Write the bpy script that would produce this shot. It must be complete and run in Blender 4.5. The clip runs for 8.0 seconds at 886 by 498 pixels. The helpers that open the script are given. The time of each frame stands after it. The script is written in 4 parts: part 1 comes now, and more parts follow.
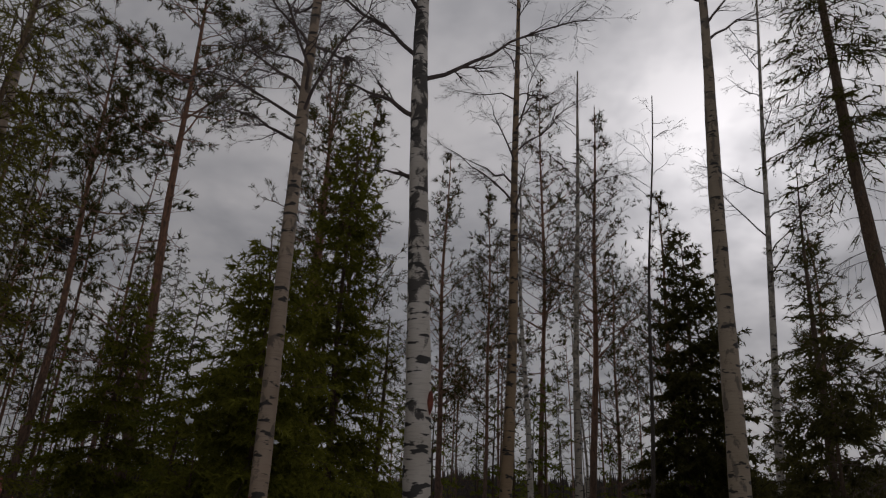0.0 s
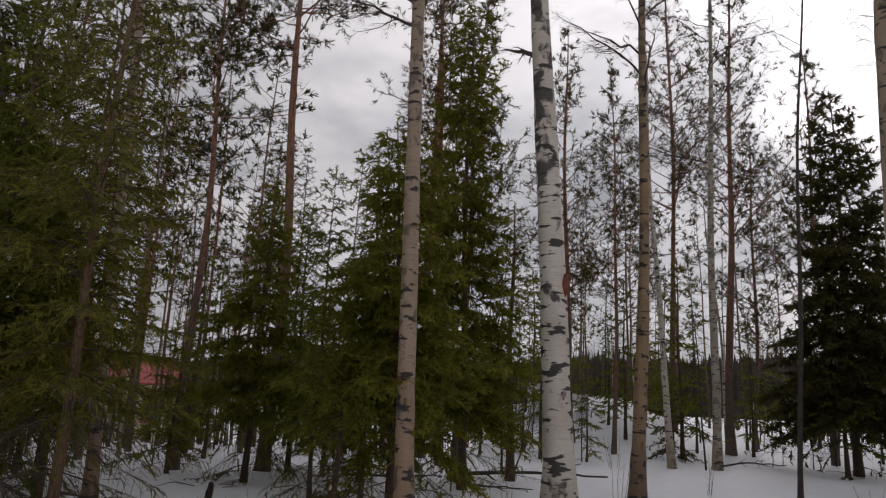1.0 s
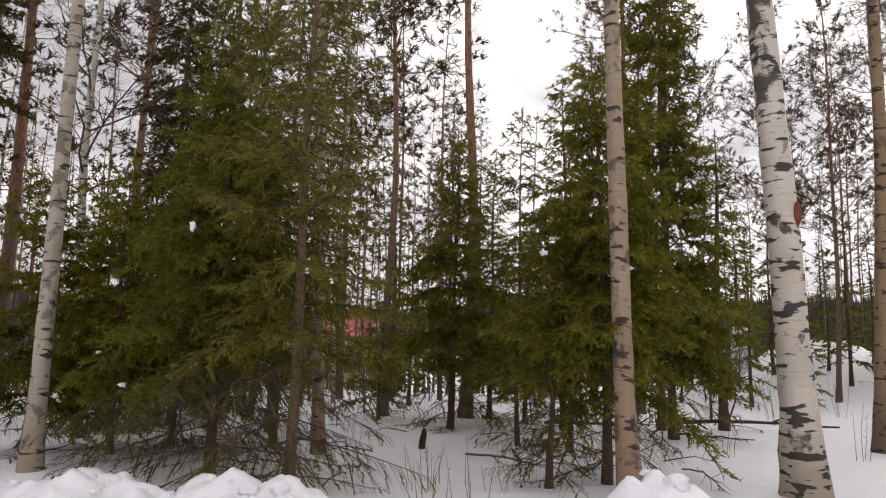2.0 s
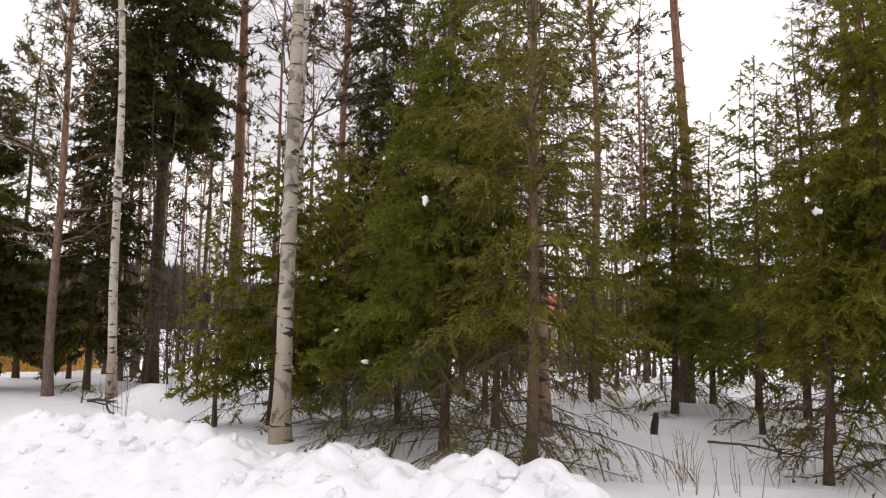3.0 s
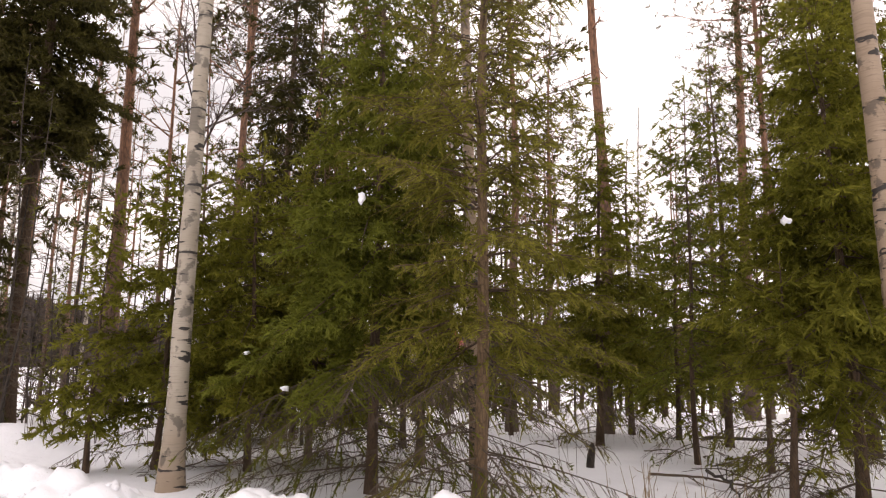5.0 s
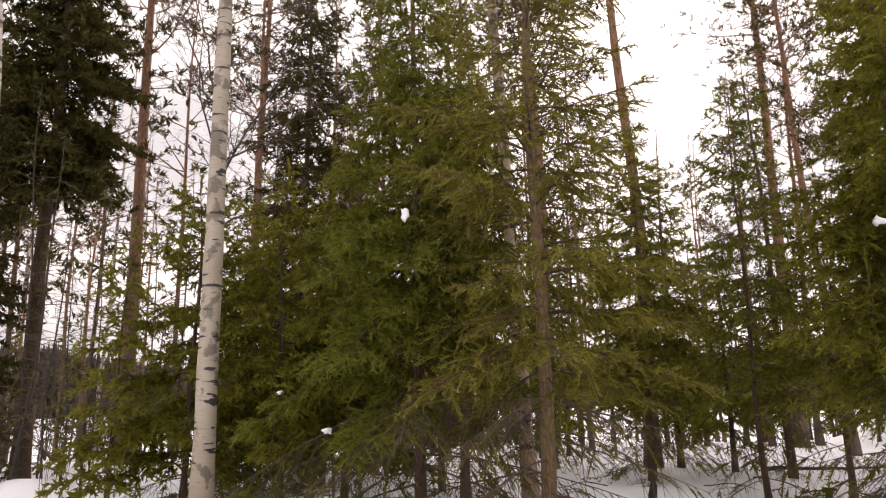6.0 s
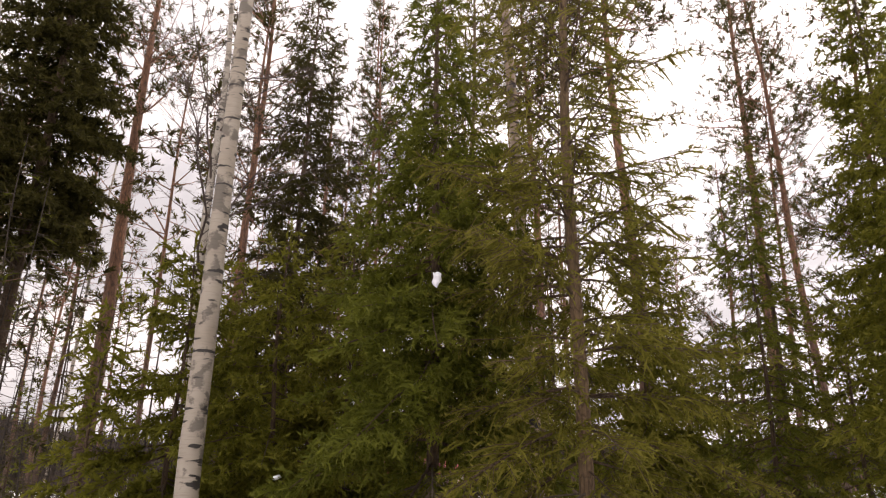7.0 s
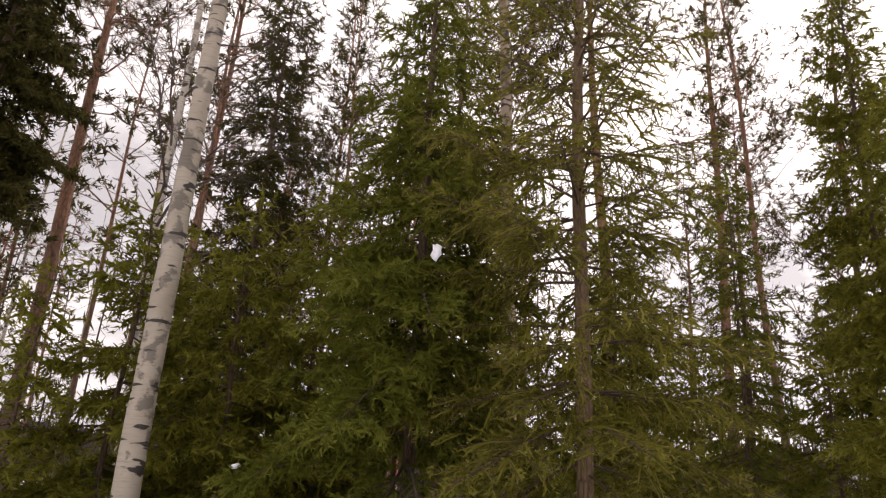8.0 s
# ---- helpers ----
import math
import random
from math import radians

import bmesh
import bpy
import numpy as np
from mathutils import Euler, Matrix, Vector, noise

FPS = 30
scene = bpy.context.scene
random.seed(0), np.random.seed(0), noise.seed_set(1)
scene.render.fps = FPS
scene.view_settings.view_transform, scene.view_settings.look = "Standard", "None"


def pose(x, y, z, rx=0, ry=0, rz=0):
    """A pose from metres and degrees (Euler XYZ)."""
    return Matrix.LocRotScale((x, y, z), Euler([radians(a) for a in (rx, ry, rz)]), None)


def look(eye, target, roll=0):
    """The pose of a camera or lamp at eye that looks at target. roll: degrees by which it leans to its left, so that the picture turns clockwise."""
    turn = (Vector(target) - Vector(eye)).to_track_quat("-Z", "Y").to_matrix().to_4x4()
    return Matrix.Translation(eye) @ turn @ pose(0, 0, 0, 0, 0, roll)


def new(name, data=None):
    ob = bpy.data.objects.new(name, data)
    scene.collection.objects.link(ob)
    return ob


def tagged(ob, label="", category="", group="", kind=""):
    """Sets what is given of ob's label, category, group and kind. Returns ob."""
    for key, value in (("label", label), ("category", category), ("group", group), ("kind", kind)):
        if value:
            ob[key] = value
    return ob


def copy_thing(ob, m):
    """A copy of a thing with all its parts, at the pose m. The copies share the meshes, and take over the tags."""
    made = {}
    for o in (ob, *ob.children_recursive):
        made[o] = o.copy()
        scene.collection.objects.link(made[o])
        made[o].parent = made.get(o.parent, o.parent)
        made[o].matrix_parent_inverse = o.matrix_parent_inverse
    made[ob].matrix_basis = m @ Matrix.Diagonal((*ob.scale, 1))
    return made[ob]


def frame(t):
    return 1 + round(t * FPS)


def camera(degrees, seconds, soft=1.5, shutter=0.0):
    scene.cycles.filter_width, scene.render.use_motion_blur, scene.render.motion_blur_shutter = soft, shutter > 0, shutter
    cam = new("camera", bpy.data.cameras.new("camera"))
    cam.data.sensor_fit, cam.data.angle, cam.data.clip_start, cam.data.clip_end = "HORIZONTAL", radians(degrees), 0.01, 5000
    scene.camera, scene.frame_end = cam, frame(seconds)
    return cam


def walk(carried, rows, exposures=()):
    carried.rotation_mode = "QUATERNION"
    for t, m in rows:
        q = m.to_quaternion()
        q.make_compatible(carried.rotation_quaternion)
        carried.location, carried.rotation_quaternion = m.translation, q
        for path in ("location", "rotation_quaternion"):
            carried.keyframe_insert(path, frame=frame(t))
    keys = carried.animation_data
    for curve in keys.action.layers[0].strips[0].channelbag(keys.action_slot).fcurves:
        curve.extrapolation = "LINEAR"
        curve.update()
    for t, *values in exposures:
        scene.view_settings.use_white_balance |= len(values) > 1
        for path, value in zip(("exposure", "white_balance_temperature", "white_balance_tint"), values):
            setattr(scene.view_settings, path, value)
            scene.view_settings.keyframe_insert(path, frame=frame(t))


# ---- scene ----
cam = camera(65.6, 8.0, 1.2)
PATH = [
    (0.00, 0.000, 0.000, 1.470, 112.51, -2.30, -0.94),
    (0.50, -0.069, 0.085, 1.457, 109.87, -1.46, 3.25),
    (1.00, -0.155, 0.105, 1.450, 102.86, -2.33, 9.32),
    (1.20, -0.197, 0.117, 1.449, 100.68, -2.58, 12.39),
    (1.57, -0.317, 0.201, 1.446, 98.75, -2.25, 17.56),
    (1.93, -0.520, 0.346, 1.435, 98.28, -1.49, 23.20),
    (2.30, -0.750, 0.441, 1.405, 97.67, -1.65, 27.99),
    (2.50, -0.903, 0.465, 1.376, 96.85, -2.39, 30.67),
    (2.80, -1.174, 0.487, 1.346, 96.60, -2.10, 35.68),
    (3.00, -1.301, 0.480, 1.355, 96.50, -1.12, 38.86),
    (3.50, -1.418, 0.554, 1.305, 97.21, 0.62, 44.11),
    (4.00, -1.596, 0.815, 1.296, 99.85, 1.59, 35.22),
    (4.20, -1.668, 0.864, 1.296, 99.46, 0.35, 31.47),
    (4.57, -1.855, 0.916, 1.271, 99.11, -0.88, 28.66),
    (4.93, -2.124, 0.961, 1.222, 99.50, -0.93, 29.58),
    (5.30, -2.354, 1.038, 1.184, 101.01, 0.18, 31.73),
    (5.50, -2.470, 1.112, 1.170, 102.52, 1.33, 33.04),
    (6.00, -2.725, 1.311, 1.196, 102.58, 1.17, 31.18),
    (6.50, -3.090, 1.473, 1.218, 106.27, -0.58, 30.40),
    (7.00, -3.344, 1.540, 1.246, 109.15, -0.68, 28.28),
    (7.50, -3.616, 1.718, 1.208, 109.93, -1.12, 27.82),
    (8.00, -3.837, 1.866, 1.211, 109.55, -3.13, 23.21),
]
walk(cam, [(t, pose(*row)) for t, *row in PATH],
     exposures=[(0.0, -1.96, 6450, 14), (0.6, -1.82, 6450, 14), (1.0, -0.85, 6500, 15), (1.2, -0.6, 6550, 16), (2.3, 0.42, 6850, 16), (3.5, 0.68, 6850, 17),
                (4.2, 0.82, 7050, 19), (6.0, 0.74, 7250, 21), (8.0, 0.40, 7150, 21)])

# ---- sky and light: overcast, the sun a bright patch behind cloud ----
SUN_UP, SUN_TURN = radians(29), radians(25)
SUN_DIR = Vector((math.cos(SUN_UP) * math.sin(SUN_TURN), math.cos(SUN_UP) * math.cos(SUN_TURN), math.sin(SUN_UP)))


class Nodes:
    """A small helper that lays out a node tree."""

    def __init__(self, tree):
        self.tree = tree
        tree.nodes.clear()

    def add(self, kind, settings=None, **sockets):
        n = self.tree.nodes.new(kind)
        for k, v in (settings or {}).items():
            setattr(n, k, v)
        for k, v in sockets.items():
            self.plug(n, k.replace("_", " "), v)
        return n

    def plug(self, n, key, v):
        s = n.inputs[int(key[1:])] if key[0] == "i" and key[1:].isdigit() else n.inputs[key]
        if isinstance(v, bpy.types.NodeSocket):
            self.tree.links.new(v, s)
        else:
            s.default_value = v

    def math(self, op, a, b=0.0, c=0.0, clamp=False):
        return self.add("ShaderNodeMath", {"operation": op, "use_clamp": clamp}, i0=a, i1=b, i2=c).outputs[0]

    def vec(self, op, a, b=(0, 0, 0)):
        return self.add("ShaderNodeVectorMath", {"operation": op}, i0=a, i1=b)

    def mix(self, fac, a, b, blend="MIX"):
        n = self.add("ShaderNodeMix", {"data_type": "RGBA", "blend_type": blend})
        for key, v in ((0, fac), (6, a), (7, b)):
            if isinstance(v, bpy.types.NodeSocket):
                self.tree.links.new(v, n.inputs[key])
            else:
                n.inputs[key].default_value = v if key == 0 or len(v) == 4 else (*v, 1)
        return n.outputs[2]

    def noise(self, vector, scale, detail=3.0, rough=0.55, distortion=0.0):
        return self.add("ShaderNodeTexNoise", None, Vector=vector, Scale=scale, Detail=detail, Roughness=rough, Distortion=distortion).outputs[0]

    def ramp(self, fac, stops):
        n = self.add("ShaderNodeValToRGB", None, Fac=fac)
        el = n.color_ramp.elements
        while len(el) < len(stops):
            el.new(0.5)
        for e, (p, c) in zip(el, stops):
            e.position, e.color = p, (*c, 1) if len(c) == 3 else c
        return n.outputs[0]

    def span(self, v, a, b, c=0.0, d=1.0):
        return self.add("ShaderNodeMapRange", {"clamp": True}, i0=v, i1=a, i2=b, i3=c, i4=d).outputs[0]


world = bpy.data.worlds.new("overcast")
scene.world = world
world.use_nodes = True
w = Nodes(world.node_tree)
sky = w.add("ShaderNodeTexSky", {"sky_type": "NISHITA", "sun_disc": False, "sun_elevation": SUN_UP, "sun_rotation": SUN_TURN})
ray_dir = w.add("ShaderNodeTexCoord").outputs["Generated"]
flat = w.vec("DIVIDE", ray_dir, w.add("ShaderNodeCombineXYZ", None, X=w.math("ADD", w.math("ABSOLUTE", w.add("ShaderNodeSeparateXYZ", None, Vector=ray_dir).outputs[2]), 0.35),
             Y=w.math("ADD", w.math("ABSOLUTE", w.add("ShaderNodeSeparateXYZ", None, Vector=ray_dir).outputs[2]), 0.35), Z=1.0).outputs[0]).outputs[0]
clouds = w.math("ADD", w.math("MULTIPLY", w.noise(flat, 1.7, 5.0, 0.55, 0.3), 0.75), w.math("MULTIPLY", w.noise(flat, 5.5, 4.0, 0.6), 0.25))
toward = w.vec("DOT_PRODUCT", ray_dir, tuple(SUN_DIR)).outputs["Value"]
height = w.math("MAXIMUM", w.add("ShaderNodeSeparateXYZ", None, Vector=ray_dir).outputs[2], 0.0)
halo = w.math("POWER", w.math("MAXIMUM", toward, 0.0), 60.0)
wide = w.math("POWER", w.math("MAXIMUM", toward, 0.0), 5.0)
thin = w.span(clouds, 0.40, 0.62)
# an overcast sky is brightest overhead
bright = w.math("MULTIPLY", w.math("MULTIPLY_ADD", thin, 0.52, 0.64), w.math("MULTIPLY_ADD", height, 0.6, 0.7))
bright = w.math("ADD", w.math("ADD", bright, w.math("MULTIPLY", wide, w.math("MULTIPLY_ADD", thin, 0.75, 0.20))),
                w.math("MULTIPLY", halo, w.math("MULTIPLY_ADD", thin, 1.9, 0.15)))
tone = w.mix(thin, (0.93, 0.95, 1.0), (1.0, 0.985, 0.985))
cover = w.mix(1.0, tone, w.add("ShaderNodeCombineXYZ", None, X=bright, Y=bright, Z=bright).outputs[0], "MULTIPLY")
blue = w.add("ShaderNodeBackground", None, Color=sky.outputs[0], Strength=0.05)
grey = w.add("ShaderNodeBackground", None, Color=cover, Strength=1.0)
both = w.add("ShaderNodeMixShader", None, Fac=0.92, i1=blue.outputs[0], i2=grey.outputs[0])
w.add("ShaderNodeOutputWorld", None, Surface=both.outputs[0])

sun = new("sun", bpy.data.lights.new("sun", "SUN"))
sun.data.energy, sun.data.angle, sun.data.color = 0.7, radians(24), (1.0, 0.96, 0.9)
sun.matrix_world = look(SUN_DIR * 50, (0, 0, 0))


# ---- materials ----
def material(name):
    m = bpy.data.materials.new(name)
    m.use_nodes = True
    return m, Nodes(m.node_tree)


def finish(n, colour, rough=0.8, bump=None, strength=0.3, distance=0.01, **more):
    b = n.add("ShaderNodeBsdfPrincipled", None, Base_Color=colour, Roughness=rough, **more)
    if bump is not None:
        n.plug(b, "Normal", n.add("ShaderNodeBump", None, Strength=strength, Distance=distance, Height=bump).outputs[0])
    n.add("ShaderNodeOutputMaterial", None, Surface=b.outputs[0])


def foliage(name, dark, mid, light, rough=0.6, young=0.22):
    m, n = material(name)
    isle = n.add("ShaderNodeNewGeometry").outputs["Random Per Island"]
    spot = n.add("ShaderNodeTexCoord").outputs["Object"]
    big = n.noise(spot, 1.6, 2.0)
    per = n.add("ShaderNodeObjectInfo").outputs["Random"]
    clump = n.noise(spot, 7.0, 2.0)
    f = n.math("ADD", n.math("MULTIPLY", isle, 0.20), n.math("ADD", n.math("MULTIPLY", big, 0.36), n.math("MULTIPLY", clump, 0.44)))
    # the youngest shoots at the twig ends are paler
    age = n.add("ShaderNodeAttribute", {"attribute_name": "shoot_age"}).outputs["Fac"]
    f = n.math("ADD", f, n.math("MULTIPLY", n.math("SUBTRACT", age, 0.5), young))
    c = n.ramp(f, [(0.27, dark), (0.5, mid), (0.74, light)])
    c = n.mix(n.math("MULTIPLY", per, 0.22), c, tuple(v * 0.55 for v in mid))
    d = n.add("ShaderNodeBsdfPrincipled", None, Base_Color=c, Roughness=rough, Specular_IOR_Level=0.12)
    t = n.add("ShaderNodeBsdfTranslucent", None, Color=c)
    n.add("ShaderNodeOutputMaterial", None, Surface=n.add("ShaderNodeMixShader", None, Fac=0.5, i1=d.outputs[0], i2=t.outputs[0]).outputs[0])
    return m


def bark(name, low, high, from_z, to_z, scale=14.0, grey=(0.16, 0.15, 0.13)):
    """Rough bark whose colour changes up the stem, with lichen."""
    m, n = material(name)
    spot = n.add("ShaderNodeTexCoord").outputs["Object"]
    z = n.add("ShaderNodeSeparateXYZ", None, Vector=spot).outputs[2]
    long = n.vec("MULTIPLY", spot, (1, 1, 0.28)).outputs[0]
    plates = n.add("ShaderNodeTexVoronoi", {"feature": "DISTANCE_TO_EDGE"}, Vector=long, Scale=scale * 1.6).outputs[0]
    grain = n.noise(long, scale * 2.2, 5.0, 0.65)
    blot = n.noise(spot, 2.3, 3.0)
    up = n.span(n.math("ADD", z, n.math("MULTIPLY", n.math("SUBTRACT", blot, 0.5), 3.0)), from_z, to_z)
    c = n.mix(up, low, high)
    c = n.mix(n.span(grain, 0.3, 0.6), tuple(v * 0.6 for v in low), c)
    c = n.mix(n.span(plates, 0.0, 0.09, 0.55, 0.0), c, tuple(v * 0.35 for v in low))
    c = n.mix(n.span(blot, 0.6, 0.75, 0.0, 0.4), c, grey)
    finish(n, c, 0.92, n.math("ADD", n.span(plates, 0, 0.12), n.math("MULTIPLY", grain, 0.6)), 0.7, 0.012)
    return m


def birch_bark(name, white, tint, foot, patch=0.5, coarse=(7, 7, 21), cut=0.575, rough_patch=(9, 9, 5.5), stain=0.9, stain_most=0.85, scar_cut=0.60, scar_rise=0.07):
    """Papery bark: dark cross bands, rough black patches below old limbs and a stained foot."""
    m, n = material(name)
    spot = n.add("ShaderNodeTexCoord").outputs["Object"]
    z = n.add("ShaderNodeSeparateXYZ", None, Vector=spot).outputs[2]
    per = n.add("ShaderNodeObjectInfo").outputs["Random"]
    moved = n.vec("ADD", spot, n.add("ShaderNodeCombineXYZ", None, X=n.math("MULTIPLY", per, 17.0), Y=n.math("MULTIPLY", per, 9.0), Z=n.math("MULTIPLY", per, 31.0)).outputs[0]).outputs[0]
    fine = n.noise(n.vec("MULTIPLY", moved, (5, 5, 60)).outputs[0], 1.0, 4.0, 0.6)
    grit = n.noise(n.vec("MULTIPLY", moved, (1, 1, 2)).outputs[0], 38.0, 3.0, 0.6)
    bands = n.noise(n.vec("MULTIPLY", moved, coarse).outputs[0], 1.0, 2.0, 0.5, 0.1)
    bands = n.math("ADD", bands, n.math("MULTIPLY", n.math("SUBTRACT", grit, 0.5), 0.05))
    scar_up = n.span(z, 3.5, 8.0, 0.0, scar_rise)
    scars = n.noise(n.vec("MULTIPLY", moved, rough_patch).outputs[0], 1.0, 2.0, 0.5, 0.4)
    scars = n.math("ADD", scars, n.math("MULTIPLY", n.math("SUBTRACT", grit, 0.5), 0.20))
    cloud = n.noise(moved, 1.7, 3.0)
    c = n.mix(n.span(cloud, 0.35, 0.7), white, tint)
    c = n.mix(n.span(fine, 0.52, 0.74, 0.0, 0.5), c, tuple(v * 0.5 for v in tint))
    c = n.mix(n.span(n.math("ADD", z, n.math("MULTIPLY", n.math("SUBTRACT", cloud, 0.5), 1.0 + stain)), 0.15, stain, stain_most, 0.0), c, foot)
    c = n.mix(n.span(bands, cut, cut + 0.03, 0.0, 0.95), c, (0.014, 0.012, 0.011))
    c = n.mix(n.span(n.math("ADD", scars, scar_up), scar_cut, scar_cut + 0.06, 0.0, patch), c, (0.036, 0.031, 0.027))
    finish(n, c, 0.7, n.math("ADD", n.math("MULTIPLY", fine, 0.5), n.span(bands, 0.54, 0.6)), 0.45, 0.006)
    return m


def plain(name, a, b, scale, rough=0.8, bump=0.3, distance=0.01):
    m, n = material(name)
    spot = n.add("ShaderNodeTexCoord").outputs["Object"]
    big, small = n.noise(spot, scale, 3.0), n.noise(spot, scale * 9, 4.0, 0.65)
    c = n.mix(n.span(big, 0.35, 0.65), a, b)
    c = n.mix(n.span(small, 0.4, 0.75, 0.0, 0.45), c, tuple(v * 0.55 for v in a))
    finish(n, c, rough, small, bump, distance)
    return m


def snow_material(name, clean):
    m, n = material(name)
    spot = n.add("ShaderNodeTexCoord").outputs["Object"]
    lumps, grains = n.noise(spot, 2.6, 5.0, 0.6), n.noise(spot, 45.0, 3.0, 0.7)
    crumbs = n.add("ShaderNodeTexVoronoi", {"feature": "SMOOTH_F1"}, Vector=spot, Scale=9.0, Smoothness=0.6).outputs[0]
    litter = n.noise(spot, 70.0, 2.0, 0.5)
    c = n.mix(n.span(lumps, 0.3, 0.7), tuple(v * 0.93 for v in clean), clean)
    c = n.mix(n.span(litter, 0.70, 0.76, 0.0, 0.6), c, (0.16, 0.12, 0.08))
    h = n.math("ADD", n.math("MULTIPLY", lumps, 1.0), n.math("ADD", n.math("MULTIPLY", grains, 0.12), n.math("MULTIPLY", crumbs, -0.35)))
    finish(n, c, 0.55, h, 0.55, 0.06, Subsurface_Weight=0.0)
    return m


SNOW = snow_material("snow", (0.86, 0.87, 0.90))
SPRUCE_GREEN = foliage("spruce_needles", (0.072, 0.073, 0.010), (0.170, 0.167, 0.021), (0.265, 0.254, 0.040))
SPRUCE_THIN = foliage("thin_spruce_needles", (0.080, 0.075, 0.012), (0.184, 0.170, 0.026), (0.280, 0.260, 0.050))
SPRUCE_DEEP = foliage("deep_spruce_needles", (0.056, 0.066, 0.009), (0.142, 0.154, 0.020), (0.226, 0.236, 0.038))
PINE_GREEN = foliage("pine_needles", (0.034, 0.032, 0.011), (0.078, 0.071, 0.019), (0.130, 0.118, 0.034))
THIN_SPRUCE_BARK = bark("thin_spruce_bark", (0.185, 0.118, 0.066), (0.215, 0.148, 0.080), 0.0, 6.0, 20.0, (0.17, 0.145, 0.075))
SPRUCE_BARK = bark("spruce_bark", (0.100, 0.062, 0.036), (0.150, 0.098, 0.060), 0.0, 6.0, 20.0, (0.125, 0.105, 0.070))
PINE_BARK = bark("pine_bark", (0.17, 0.118, 0.090), (0.37, 0.185, 0.110), 1.0, 6.5, 11.0)
DARK_BARK = bark("dark_bark", (0.06, 0.048, 0.038), (0.10, 0.075, 0.055), 0.0, 8.0, 16.0)
DEAD_TWIG = plain("dead_twig", (0.070, 0.050, 0.036), (0.125, 0.092, 0.062), 6.0, 0.9)
BIRCH_TWIG = plain("birch_twig", (0.070, 0.050, 0.044), (0.13, 0.095, 0.080), 5.0, 0.85)
BIRCH_WHITE = birch_bark("white_birch_bark", (0.42, 0.370, 0.300), (0.32, 0.272, 0.210), (0.30, 0.22, 0.15), 0.6, (3.6, 3.6, 17), 0.605, (6, 6, 5.5), scar_cut=0.555)
BIRCH_BOLD = birch_bark("scarred_birch_bark", (0.60, 0.545, 0.475), (0.47, 0.41, 0.34), (0.30, 0.24, 0.18), 0.93, (3.2, 3.2, 11), 0.562, (4.5, 4.5, 3.0), scar_cut=0.61, scar_rise=0.15)
BIRCH_TAN = birch_bark("tan_birch_bark", (0.345, 0.262, 0.188), (0.250, 0.178, 0.118), (0.27, 0.150, 0.082), 0.6, (4.5, 4.5, 15), 0.600, (7, 7, 4.5), 2.2, 0.55, scar_cut=0.575)
BIRCH_DARK = birch_bark("brown_birch_bark", (0.31, 0.212, 0.120), (0.22, 0.146, 0.080), (0.12, 0.080, 0.05), 0.6, (4.5, 4.5, 13), 0.590, (7, 7, 4.5), 1.2)
BIRCH_GREY = birch_bark("grey_birch_bark", (0.50, 0.455, 0.385), (0.36, 0.315, 0.25), (0.24, 0.18, 0.12), 0.6, (5, 5, 16), 0.590)
BIRCH_BUFF = birch_bark("buff_birch_bark", (0.33, 0.262, 0.185), (0.24, 0.182, 0.120), (0.24, 0.16, 0.10), 0.6, (5, 5, 16), 0.600)
STRAW = plain("dry_stalk", (0.22, 0.155, 0.09), (0.34, 0.25, 0.15), 8.0, 0.9)
STUMP_WOOD = plain("charred_stump", (0.022, 0.018, 0.015), (0.06, 0.045, 0.035), 9.0, 0.95)
ROOF_RED = plain("red_sheet_roof", (0.34, 0.055, 0.050), (0.42, 0.085, 0.075), 1.5, 0.55, 0.1)
WALL_RED = plain("red_board_wall", (0.30, 0.050, 0.035), (0.38, 0.080, 0.055), 2.0, 0.8)
WALL_CREAM = plain("cream_board_wall", (0.50, 0.43, 0.31), (0.58, 0.51, 0.39), 2.0, 0.8)
WALL_OCHRE = plain("ochre_board_wall", (0.52, 0.26, 0.035), (0.60, 0.33, 0.06), 2.0, 0.8)
ROOF_WINE = plain("wine_red_roof", (0.13, 0.028, 0.034), (0.18, 0.045, 0.05), 1.5, 0.7)
TRIM_WHITE = plain("white_trim", (0.72, 0.71, 0.69), (0.80, 0.79, 0.77), 3.0, 0.6)
PANE_DARK = plain("window_glass", (0.03, 0.035, 0.04), (0.05, 0.055, 0.06), 1.0, 0.08, 0.02)
PEEL = plain("peeled_bark", (0.13, 0.030, 0.016), (0.24, 0.060, 0.028), 12.0, 0.8)
POST_GREY = plain("weathered_post", (0.30, 0.28, 0.25), (0.42, 0.40, 0.37), 6.0, 0.85)
FAR_WOODS = foliage("far_woods", (0.055, 0.046, 0.042), (0.095, 0.080, 0.072), (0.130, 0.112, 0.100), 0.9, 0.0)


